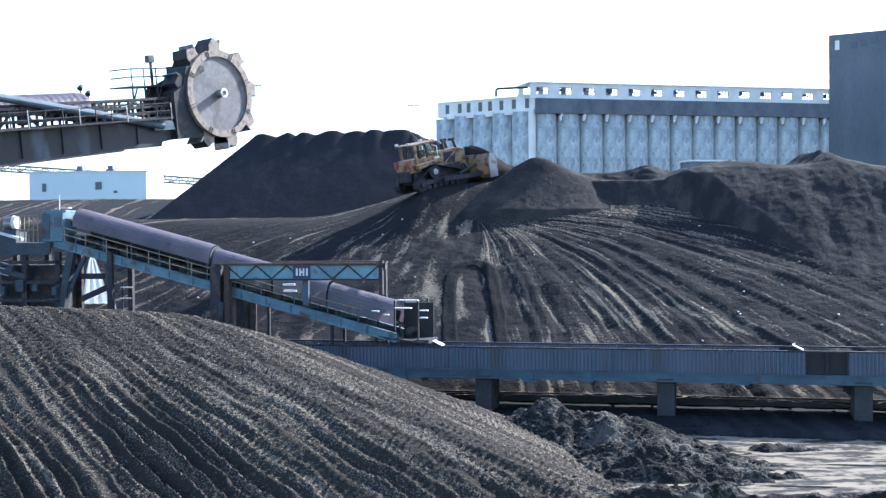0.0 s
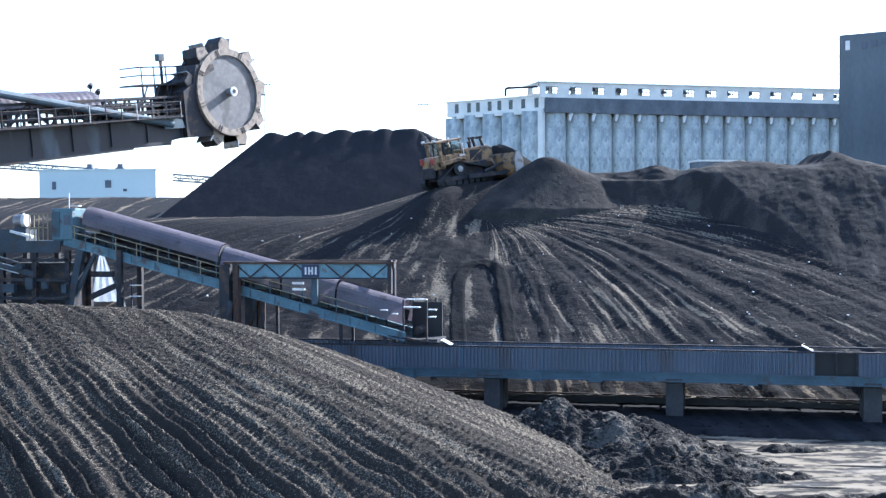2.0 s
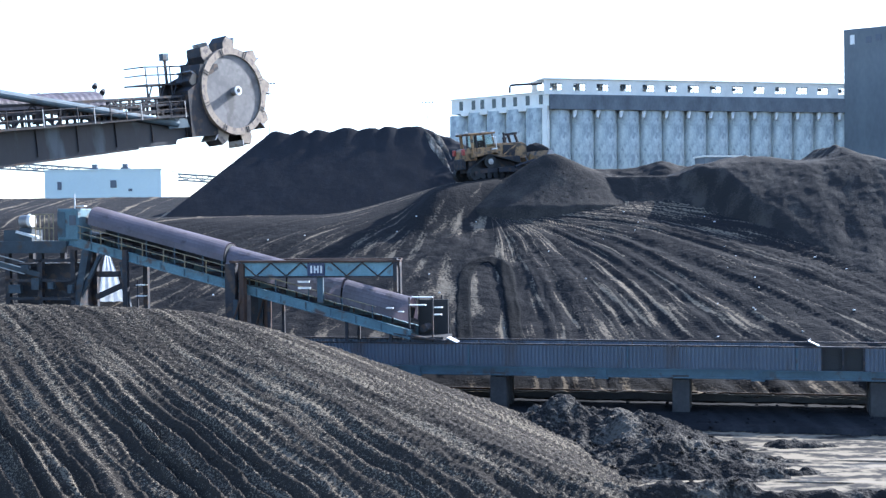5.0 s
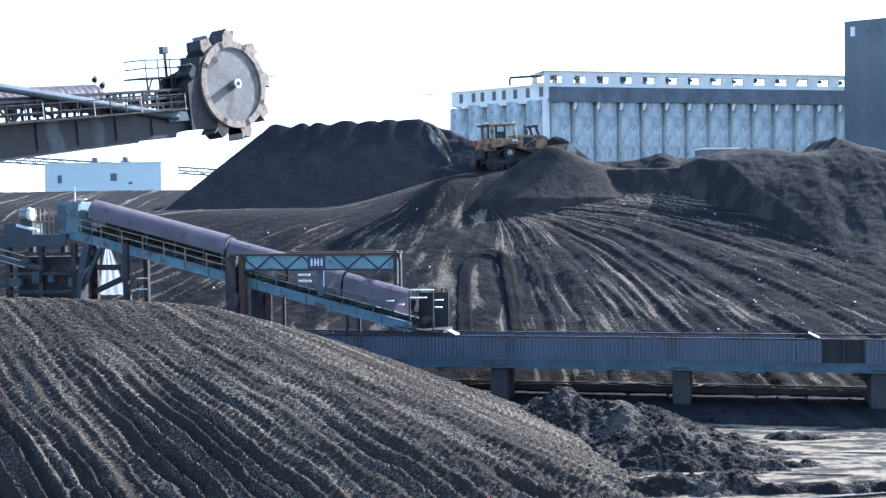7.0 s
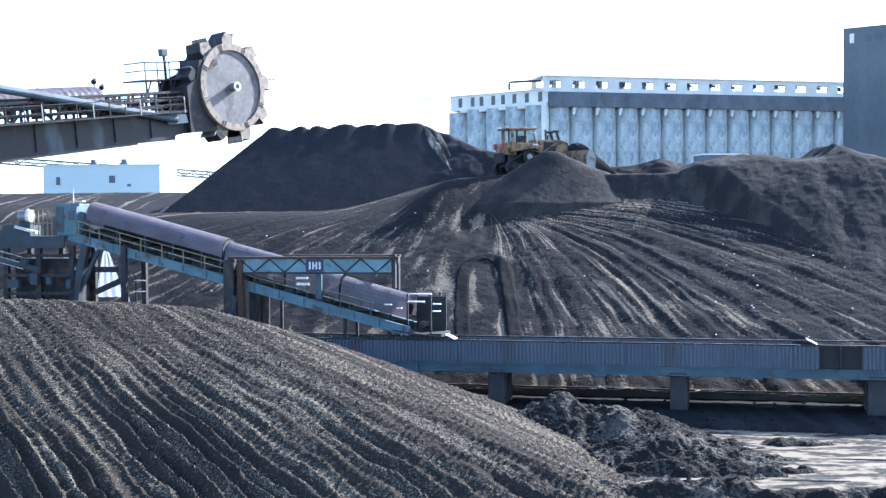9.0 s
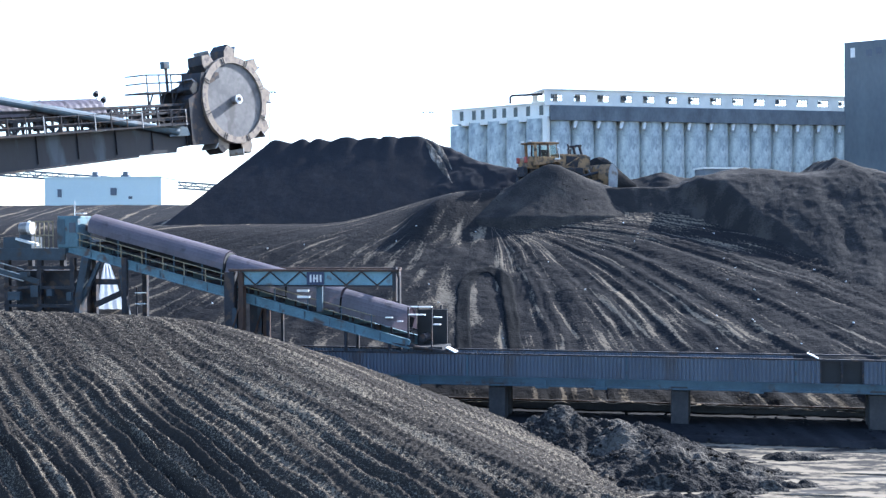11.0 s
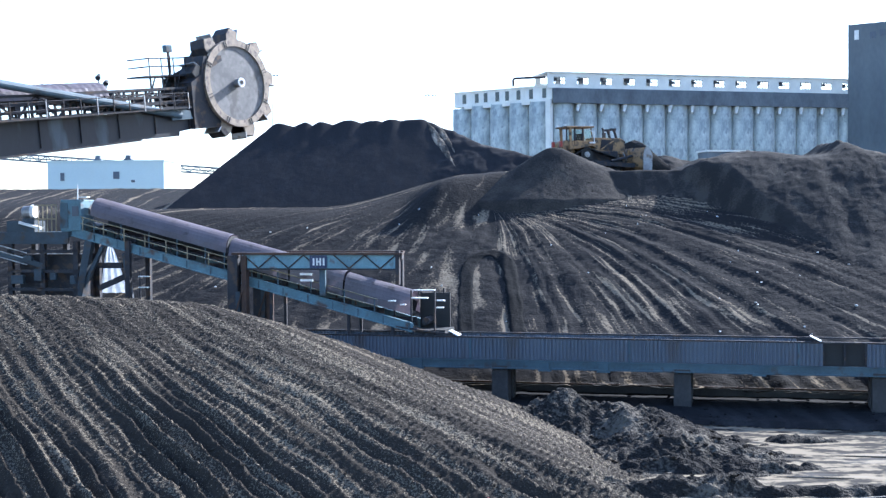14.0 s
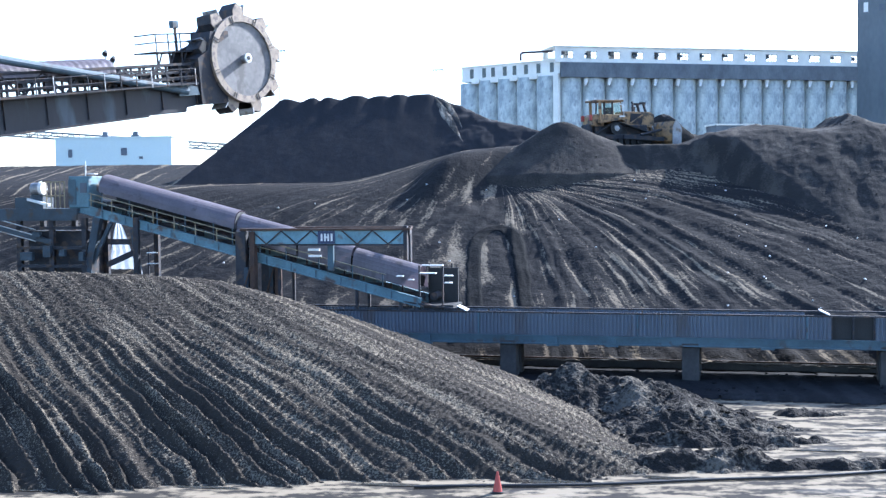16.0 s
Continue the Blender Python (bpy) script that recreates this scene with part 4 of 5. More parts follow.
    box(bm, (-23.25, -0.17, 11.0), (0.42, 0.06, 0.6))
    part("cabin_window", bm, M_PANEL, cab)
    bm = bmesh.new()
    rod(bm, (-23.3, 0.2, 11.7), (-23.3, 0.2, 12.6), 0.035, 6)
    part("mast", bm, M_PALE, h)
    bm = bmesh.new()
    box(bm, (-22.9, 0.3, 11.85), (0.5, 0.4, 0.06))
    part("lamp_plate", bm, M_PALE, h)
    bm = bmesh.new()
    box(bm, (-26.4, 1.0, 9.62), (5.6, 2.8, 0.3))
    part("platform", bm, M_GRIME, h)
    bm = bmesh.new()
    box(bm, (-26.4, -0.36, 9.3), (5.6, 0.14, 0.5))
    part("platform_edge", bm, M_GRIME, h)
    bm = bmesh.new()
    rod(bm, (-26.95, 0.3, 10.95), (-26.35, 0.3, 11.0), 0.38, 18)
    drum = part("drive_motor", bm, M_STEEL, h, "cream cylindrical drive motor", smooth=False)
    bm = bmesh.new()
    rod(bm, (-26.4, 0.3, 11.0), (-26.2, 0.3, 11.0), 0.44, 18, 0.38)
    part("end_cap", bm, M_PALE, drum)
    bm = bmesh.new()
    bar(bm, (-27.0, -0.1, 10.35), (-25.5, -0.2, 9.98), 0.4, 0.14)
    part("belt_guard", bm, M_PALE, h, "white sloping belt guard")
    bm = bmesh.new()
    rod(bm, (-26.6, 0.3, 10.1), (-26.6, 0.3, 10.6), 0.45, 10)
    box(bm, (-27.0, 0.5, 10.1), (1.9, 1.2, 0.7))
    part("gearbox", bm, M_GRIME, h)
    for z in (11.38, 10.55):
        bm = bmesh.new()
        bar(bm, (-25.9, -0.35, z), (-24.4, -0.35, z), 0.07)
        part("guard_rail", bm, M_RAILY, h)
    for k in range(5):
        bm = bmesh.new()
        u = -25.6 + 0.3 * k
        bar(bm, (u, -0.4, 9.8), (u, -0.4, 11.35), 0.05)
        part("rail_post", bm, M_RAILY, h)
    # framework below
    for u in (-27.6, -25.4, -23.2, -19.8):
        for vv in (-0.2, 2.4):
            bm = bmesh.new()
            box(bm, (u, vv, 4.5), (0.3, 0.3, 9.4))
            part("column", bm, M_DARK, h)
    for z in (5.4, 6.3, 7.4, 8.6):
        bm = bmesh.new()
        box(bm, (-25.4, -0.25, z), (4.8, 0.2, 0.18))
        part("tie_beam", bm, M_DARK, h)
    bm = bmesh.new()
    box(bm, (-25.4, 1.4, 6.6), (4.0, 2.0, 3.6))
    part("hopper", bm, M_DARK, h, "coal-black steel hopper")
    for u, z, w, hh in ((-25.6, 7.2, 0.5, 0.7), (-24.6, 7.1, 0.35, 0.4), (-27.0, 6.9, 0.8, 0.5), (-23.3, 6.9, 0.3, 0.5), (-26.3, 8.2, 0.5, 0.3)):
        bm = bmesh.new()
        box(bm, (u, -0.42, z), (w, 0.3, hh))
        part("control_box", bm, M_GRIME, h)
    bm = bmesh.new()
    bar(bm, (-22.35, -0.1, 9.2), (-23.1, -0.1, 5.5), 0.45)
    part("blue_leg", bm, M_GRIME, h)
    bm = bmesh.new()
    bar(bm, (-21.5, -0.1, 8.9), (-22.9, -0.1, 6.2), 0.22), bar(bm, (-20.1, -0.1, 8.5), (-19.6, -0.1, 5.4), 0.24)
    part("diagonal_brace", bm, M_GRIME, h)
    bm = bmesh.new()
    bar(bm, (-30, -0.3, 8.9), (-25.4, -0.3, 7.75), 0.14, 0.3)
    part("stair_stringer", bm, M_GRIME, h)
    for k in range(3):
        bm = bmesh.new()
        bar(bm, (-30, -0.4, 9.4 - 0.35 * k), (-26.4, -0.4, 8.5 - 0.35 * k), 0.05)
        part("stair_rail", bm, M_STEEL, h)
    # black bars across the gap
    for a, b in (((-22.1, 7.75), (-20.4, 7.75)), ((-22.0, 6.35), (-20.2, 7.1))):
        bm = bmesh.new()
        bar(bm, (a[0], 0.2, a[1]), (b[0], 0.2, b[1]), 0.12, 0.34)
        part("gap_bar", bm, M_DARK, h)
    for z in (7.1, 6.45):
        bm = bmesh.new()
        box(bm, (-19.0, 0.2, z), (0.6, 0.3, 0.05))
        part("step_plate", bm, M_PALE, h)
    bm = bmesh.new()
    bar(bm, (-19.25, 0.2, 5.3), (-19.25, 0.2, 7.4), 0.07)
    part("ladder_post", bm, M_DARK, h)


tripper()


# ---------- bucket wheel on its boom ----------
BOOM = pose(-15.78, 90, 20.18) @ Matrix.Rotation(radians(55.5), 4, "Z") @ Matrix.Rotation(radians(-6.5), 4, "Y")
# local: x along the boom to the wheel, y away from the viewer, z up; the wheel's near face is at y = 0


def bucket_wheel():
    b = thing("bucket_wheel_boom", "grimy reclaimer boom with tan and grey bucket wheel", "machine", BOOM)
    wheel = new("bucket_wheel")
    wheel.parent = b
    wheel.matrix_local = Matrix.Rotation(radians(-3.5), 4, "X") @ Matrix.Rotation(radians(-1.5), 4, "Z")
    tagged(wheel, "nine-bucket digging wheel with grey disc")
    bm = bmesh.new()
    rod(bm, (0, 0.12, 0), (0, 0.25, 0), 2.72, 48)
    part("disc", bm, M_DISC, wheel, "scuffed grey steel disc")
    bm = bmesh.new()
    rings = []
    for r, y in ((2.64, 0.12), (2.64, 0.0), (3.12, 0.0), (3.12, 0.3), (2.6, 0.3)):
        rings.append([bm.verts.new((r * math.cos(2 * math.pi * k / 64), y, r * math.sin(2 * math.pi * k / 64))) for k in range(64)])
    for i in range(4):
        for k in range(64):
            j = (k + 1) % 64
            bm.faces.new((rings[i][k], rings[i][j], rings[i + 1][j], rings[i + 1][k]))
    part("rim_ring", bm, M_TAN, wheel, "tan worn rim ring")
    for k in range(8):
        t = 2 * math.pi * (k + 0.35) / 8
        for off in (-0.035, 0.035):
            bm = bmesh.new()
            ca, sa = math.cos(t + off), math.sin(t + off)
            bar(bm, (2.66 * ca, -0.01, 2.66 * sa), (3.1 * ca, -0.01, 3.1 * sa), 0.045)
            part("rim_joint", bm, M_DARK, wheel)
    bm = bmesh.new()
    rod(bm, (0, 0.2, 0), (0, 1.9, 0), 2.95, 48)
    part("drum", bm, M_DARK, wheel, "dark coal-stained drum")
    hub = bmesh.new()
    rod(hub, (0, -0.34, 0), (0, 0.2, 0), 0.30, 24)
    hub = part("hub", hub, M_STEEL, wheel)
    bm = bmesh.new()
    rod(bm, (0, -0.38, 0), (0, -0.32, 0), 0.34, 24)
    part("hub_ring", bm, M_PALE, hub, "pale hub flange")
    bm = bmesh.new()
    rod(bm, (0, -0.41, 0), (0, -0.37, 0), 0.16, 16)
    part("hub_cap", bm, M_DARK, hub)
    # one bucket: side plates, curved back, cutting lip
    for k in range(9):
        t = math.radians(40 * k + 33)
        m = Matrix.Rotation(-t, 4, "Y")
        side = [(-0.62, 2.7), (-0.64, 3.5), (-0.28, 3.98), (0.34, 3.72), (0.46, 2.75)]
        # near side plate in tan, far side plate in the darker tone
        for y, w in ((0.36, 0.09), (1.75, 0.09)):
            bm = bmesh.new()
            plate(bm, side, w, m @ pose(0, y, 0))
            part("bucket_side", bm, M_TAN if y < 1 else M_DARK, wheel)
        bm = bmesh.new()
        for (x0, z0), (x1, z1) in zip(side[:3], side[1:4]):
            bar(bm, (x0, 1.05, z0), (x1, 1.05, z1), 1.4, 0.07, m)
        bv = part("bucket_shell", bm, M_DARK, wheel)
        bm = bmesh.new()
        bar(bm, (0.36, 1.05, 3.5), (0.47, 1.05, 3.95), 1.5, 0.09, m)
        part("cutting_lip", bm, M_STEEL, bv)
    # housing and gear behind the wheel
    bm = bmesh.new()
    plate(bm, [(-5.0, -1.9), (-2.6, -2.4), (-0.5, -3.0), (0.6, -3.0), (0.8, 0.8), (-0.5, 2.2), (-1.9, 2.6), (-2.9, 1.3), (-5.0, 0.55)], 0.25, pose(0, 2.2, 0))
    part("wheel_housing", bm, M_DARK, b, "dark steel wheel housing")
    bm = bmesh.new()
    plate(bm, [(-4.3, -3.0), (-1.6, -3.0), (-1.0, -1.0), (-1.2, 2.0), (-2.9, 2.0), (-3.3, 0.7), (-4.3, 0.2)], 1.7, pose(0, 1.1, 0))
    part("chute_box", bm, M_DARK, b)
    bm = bmesh.new()
    rod(bm, (0, 1.9, 0), (0, 3.1, 0), 0.8, 20)
    box(bm, (-0.2, 3.3, 0.2), (1.6, 1.0, 1.5))
    part("gearbox", bm, M_DARK, b)
    # main girder: two deep tapered plates with stiffeners
    L = 34.0
    for y in (0.7, 3.0):
        bm = bmesh.new()
        plate(bm, [(-2.0, -1.3), (-2.0, -2.3), (-2.4, -2.75), (-5.4, -3.1), (-5.5, -3.4), (-9.0, -3.42), (-18.6, -3.7), (-L, -4.25), (-L, -1.75), (-9, -1.6)], 0.12, pose(0, y, 0))
        part("girder_plate", bm, M_BOOM, b, "coal-stained blue girder plate")
        for x in [-4.5 - 3.1 * i for i in range(9)]:
            zb = -3.0 - 0.03 * (-x - 4)
            bm = bmesh.new()
            box(bm, (x, y - 0.10, (zb - 1.6) / 2), (0.07, 0.1, -1.6 - zb))
            part("stiffener", bm, M_DARK, b)
    bm = bmesh.new()
    bar(bm, (-L, 1.85, -1.78), (-2.3, 1.85, -1.4), 2.6, 0.16)
    part("top_flange", bm, M_DARK, b)
    bm = bmesh.new()
    bar(bm, (-L, 0.66, -4.27), (-18.6, 0.66, -3.73), 0.4, 0.12), bar(bm, (-18.6, 0.66, -3.73), (-9.0, 0.66, -3.45), 0.4, 0.12)
    part("bottom_flange", bm, M_DARK, b)
    # belt with its idler frames, coal, near walkway
    bm = bmesh.new()
    bar(bm, (-L, 1.85, -0.55), (-2.6, 1.85, -0.4), 1.5, 0.1)
    part("belt", bm, M_RUBBER, b)
    bm = bmesh.new()
    bar(bm, (-L, 1.85, -1.3), (-2.6, 1.85, -1.0), 1.5, 0.1)
    part("return_belt", bm, M_RUBBER, b)
    for i in range(16):
        x = -3.0 - 1.9 * i
        bm = bmesh.new()
        box(bm, (x, 0.95, -0.95 - 0.03 * (i % 3)), (0.55 + 0.25 * (i % 2), 0.3, 0.42 + 0.2 * ((i * 5) % 3)))
        bevel(bm, 0.02)
        part("side_guard", bm, M_DARK, b)
    for i in range(10):
        x = -3.0 - 3.1 * i
        bm = bmesh.new()
        bar(bm, (x, 0.7, -1.55), (x - 1.5, 0.7, -0.2), 0.12), bar(bm, (x - 1.5, 0.7, -0.2), (x - 3.0, 0.7, -1.6), 0.12)
        part("lattice_brace", bm, M_DARK, b)
    for i in range(26):
        x = -3.4 - 1.15 * i
        bm = bmesh.new()
        for y in (0.75, 2.95):
            bar(bm, (x, y, -1.6), (x, y, -0.1), 0.14)
        bar(bm, (x, 0.75, -0.6), (x, 2.95, -0.6), 0.1)
        part("idler_frame", bm, M_DARK, b)
    for z in (-1.1, -0.65, -0.12):
        for y in (0.72, 2.98):
            bm = bmesh.new()
            bar(bm, (-L, y, z - 0.14), (-2.6, y, z), 0.16)
            part("stringer", bm, M_DARK, b)
    bm = bmesh.new()
    bar(bm, (-L, 0.15, -1.78), (-5.0, 0.15, -1.5), 0.9, 0.1)
    part("walkway", bm, M_DARK, b)
    for i in range(22):
        x = -5.2 - 1.3 * i
        bm = bmesh.new()
        bar(bm, (x, -0.28, -1.6), (x, -0.28, -0.5), 0.06)
        part("rail_post", bm, M_DARK if i % 3 else M_STEEL, b)
    for z in (-1.0, -0.5):
        bm = bmesh.new()
        rod(bm, (-L, -0.28, z - 0.25), (-5.1, -0.28, z), 0.03, 6)
        part("handrail", bm, M_DARK, b)
    # ribbed cover over the belt, nearer the machine
    bm = bmesh.new()
    n = 90
    rings = []
    for i in range(n + 1):
        x = -L + (L - 11.2) * i / n
        rr = 1.2 + (0.03 if i % 2 else 0)
        rings.append([bm.verts.new((x, 1.85 - rr * math.cos(math.pi * k / 10), -0.45 + 0.8 * rr * math.sin(math.pi * k / 10))) for k in range(11)])
    for i in range(n):
        for k in range(10):
            bm.faces.new((rings[i][k], rings[i + 1][k], rings[i + 1][k + 1], rings[i][k + 1]))
    bmesh.ops.solidify(bm, geom=bm.faces[:], thickness=0.03)
    part("belt_cover", bm, M_COVER, b, "arched ribbed belt cover")
    # stay pipes
    for y in (0.35, 3.35):
        bm = bmesh.new()
        rod(bm, (-L, y, 3.25), (-5.5, y, -2.0), 0.26, 12)
        part("stay_pipe", bm, M_BLUEP, b, "dusty blue stay pipe")
    bm = bmesh.new()
    plate(bm, [(-6.3, -2.3), (-4.4, -2.3), (-4.6, -1.7), (-6.2, -1.5)], 0.1, pose(0, 0.35, 0))
    part("stay_lug", bm, M_BLUED, b)
    # inspection platform with lamp beside the wheel
    bm = bmesh.new()
    box(bm, (-5.4, 2.3, 0.75), (3.6, 2.2, 0.1))
    part("platform", bm, M_DARK, b)
    for x in (-7.0, -5.9, -4.8, -3.7):
        bm = bmesh.new()
        bar(bm, (x, 1.3, -0.3), (x, 1.3, 0.75), 0.1), bar(bm, (x, 1.3, -0.25), (x + 0.45, 1.3, 0.7), 0.08)
        part("platform_leg", bm, M_DARK, b)
        bm = bmesh.new()
        bar(bm, (x, 1.3, 0.75), (x, 1.3, 2.0), 0.06)
        part("rail_post", bm, M_DARK, b)
    for z in (1.4, 1.95):
        bm = bmesh.new()
        rod(bm, (-7.1, 1.3, z), (-3.6, 1.3, z), 0.045, 6), rod(bm, (-7.1, 1.3, z), (-7.1, 3.3, z), 0.045, 6)
        part("handrail", bm, M_DARK, b)
    bm = bmesh.new()
    bar(bm, (-5.0, 1.5, 0.75), (-5.0, 1.5, 2.4), 0.14)
    part("lamp_post", bm, M_DARK, b)
    bm = bmesh.new()
    box(bm, (-5.05, 1.5, 2.6), (0.55, 0.4, 0.5))
    bevel(bm, 0.03)
    part("lamp_box", bm, M_BLUED, b)
    bm = bmesh.new()
    plate(bm, [(-2.7, 0.2), (-1.6, 0.2), (-1.5, 2.1), (-2.6, 2.1)], 0.5, pose(0, 2.3, 0))
    part("guard_plate", bm, M_DARK, b)
    for x, z in ((-9.4, 0.4), (-10.0, 0.8), (-14.6, 0.3)):
        bm = bmesh.new()
        bar(bm, (x, 3.0, -0.6), (x, 3.0, z), 0.05)
        part("lamp_post", bm, M_DARK, b)
        bm = bmesh.new()
        rod(bm, (x - 0.12, 2.9, z + 0.02), (x + 0.14, 3.05, z + 0.2), 0.19, 10, 0.13)
        part("floodlight", bm, M_DARK, b)


bucket_wheel()


# ---------- far building, lattice conveyor ----------
def far_left():
    b = thing("pale_shed", "pale blue-white sheet clad shed with small windows", "building", pose(-57.8, 205, 0, 0, 0, -3))
    bm = bmesh.new()
    box(bm, (0, 5, 10.0), (19.4, 10, 20.0))
    part("wall", bm, M_WHITE, b)
    bm = bmesh.new()
    box(bm, (0, 5, 20.05), (19.7, 10.3, 0.16))
    part("roof", bm, M_WHITE, b)
    bm = bmesh.new()
    box(bm, (0, 0, 0), (1.0, 0.12, 1.2))
    w = finish(bm, "window", M_PANEL)
    share("window", w, b, pose(1.8, -0.05, 17.7))
    bm = bmesh.new()
    box(bm, (0, 0, 0), (0.65, 0.12, 1.3))
    w = finish(bm, "window", M_PANEL)
    share("window", w, b, pose(-7.2, -0.05, 17.5))
    bm = bmesh.new()
    box(bm, (4.6, -0.05, 16.7), (0.6, 0.14, 0.4))
    part("vent", bm, M_PANEL, b)
    for x in (-1.9, 3.2):
        bm = bmesh.new()
        box(bm, (x, 2, 20.6), (0.8, 0.8, 0.9)), box(bm, (x, 2, 20.3), (1.3, 1.2, 0.35))
        part("roof_vent", bm, M_PANEL, b)
    t = thing("lattice_conveyor", "pale lattice gallery conveyor far behind", "conveyor", pose(-62, 225, 0))
    z_at = lambda x: 19.9 - 0.077 * x
    for z in (0, 1.1):
        for y in (0, 1.6):
            bm = bmesh.new()
            bar(bm, (-30, y, z_at(-30) + z), (27, y, z_at(27) + z), 0.26)
            part("chord", bm, M_PANEL, t)
    for i in range(38):
        x = -30 + 1.5 * i
        bm = bmesh.new()
        a, c = ((0, 1.1) if i % 2 else (1.1, 0))
        bar(bm, (x, 0, z_at(x) + a), (x + 1.5, 0, z_at(x + 1.5) + c), 0.17), bar(bm, (x, 0, z_at(x)), (x, 0, z_at(x) + 1.1), 0.15)
        part("lattice_bar", bm, M_PANEL, t)
    bm = bmesh.new()
    bar(bm, (-30, 0.8, z_at(-30) + 0.5), (27, 0.8, z_at(27) + 0.5), 1.2, 0.2)
    part("belt", bm, M_PANEL, t)
    for x in (-25, -8, 9, 25):
        bm = bmesh.new()
        bar(bm, (x, 0, 0), (x, 0, z_at(x)), 0.4), bar(bm, (x, 1.6, 0), (x, 1.6, z_at(x)), 0.4)
        part("trestle", bm, M_PANEL, t)


def light_mast(x, y, height, arms):
    m = thing("light_mast", "slender pale light mast far behind the heaps", "mast", pose(x, y, 0), "far masts")
    bm = bmesh.new()
    rod(bm, (0, 0, 0), (0, 0, height), 0.16, 8, 0.07)
    part("pole", bm, M_CONCD, m)
    bm = bmesh.new()
    bar(bm, (-arms, 0, height - 0.1), (arms, 0, height - 0.1), 0.16)
    part("crossarm", bm, M_CONCD, m)
    for k in (-1, -0.4, 0.4, 1):
        bm = bmesh.new()
        box(bm, (k * arms * 0.9, -0.1, height - 0.28), (0.4, 0.35, 0.25))
        part("lamp_head", bm, M_CONCD, m)


far_left()
light_mast(-44.5, 300, 44.7, 1.5)
light_mast(-6.7, 300, 39.7, 1.3)


# ---------- small yard things ----------
def small_things():
    c = thing("traffic_cone", "orange-red traffic cone on the silt", "cone", pose(0.95, 43.6, 0.0))
    bm = bmesh.new()
    rod(bm, (0, 0, 0.04), (0, 0, 0.72), 0.17, 16, 0.035)
    part("cone_body", bm, M_RED, c)
    bm = bmesh.new()
    box(bm, (0, 0, 0.02), (0.4, 0.4, 0.04))
    part("cone_base", bm, M_RUBBER, c)
    h = thing("ground_hose", "long black hose lying on the wet ground", "hose", ID)
    bm = bmesh.new()
    pts = [Vector((-2 + 1.2 * i, 44.3 + 0.0065 * (1.2 * i) ** 2 + 0.08 * math.sin(i * 0.9), 0.05)) for i in range(22)]
    rings = []
    for k, p in enumerate(pts):
        d = (pts[min(k + 1, len(pts) - 1)] - pts[max(k - 1, 0)]).normalized()
        side = Vector((-d.y, d.x, 0))
        rings.append([bm.verts.new(p + side * 0.06 * math.cos(a * math.pi / 4) + Vector((0, 0, 0.06 * math.sin(a * math.pi / 4)))) for a in range(8)])
    for r0, r1 in zip(rings, rings[1:]):
        for a in range(8):
            bm.faces.new((r0[a], r0[(a + 1) % 8], r1[(a + 1) % 8], r1[a]))
    bm.faces.new(rings[0]), bm.faces.new(rings[-1])
    part("hose", bm, M_RUBBER, h)


def puddle(x, y, length, width, seed):
    """Shallow water with a ragged shore on the silt."""
    bm = bmesh.new()
    ring = []
    for k in range(48):
        a = 2 * math.pi * k / 48
        r = 1 + 0.45 * float(fbm(2 + 1.6 * math.cos(a), 2 + 1.6 * math.sin(a), seed, 4))
        ring.append(bm.verts.new((x + 0.5 * length * r * math.cos(a), y + 0.5 * width * r * math.sin(a) - 0.16 * 0.5 * length * r * math.cos(a), 0.004)))
    bm.faces.new(ring)
    ob = new("puddle", finish(bm, "puddle", M_WATER))
    tagged(ob, "shallow bright puddle on the silt yard", "puddle", "puddles in the yard")


small_things()
for px, py, pl, pw, ps in ((15.2, 47.2, 4.2, 0.45, 101), (19.8, 49.6, 4.5, 1.1, 102), (3.2, 45.1, 3.0, 0.5, 103), (-2.8, 44.8, 2.2, 0.4, 104), (-9.5, 44.6, 2.6, 0.35, 105), (18.5, 54.4, 4.2, 0.3, 106), (14.2, 50.2, 3.0, 0.25, 107), (7.5, 45.6, 2.8, 0.4, 108), (-15.5, 44.3, 2.0, 0.3, 109)):
    puddle(px, py, pl, pw, ps)


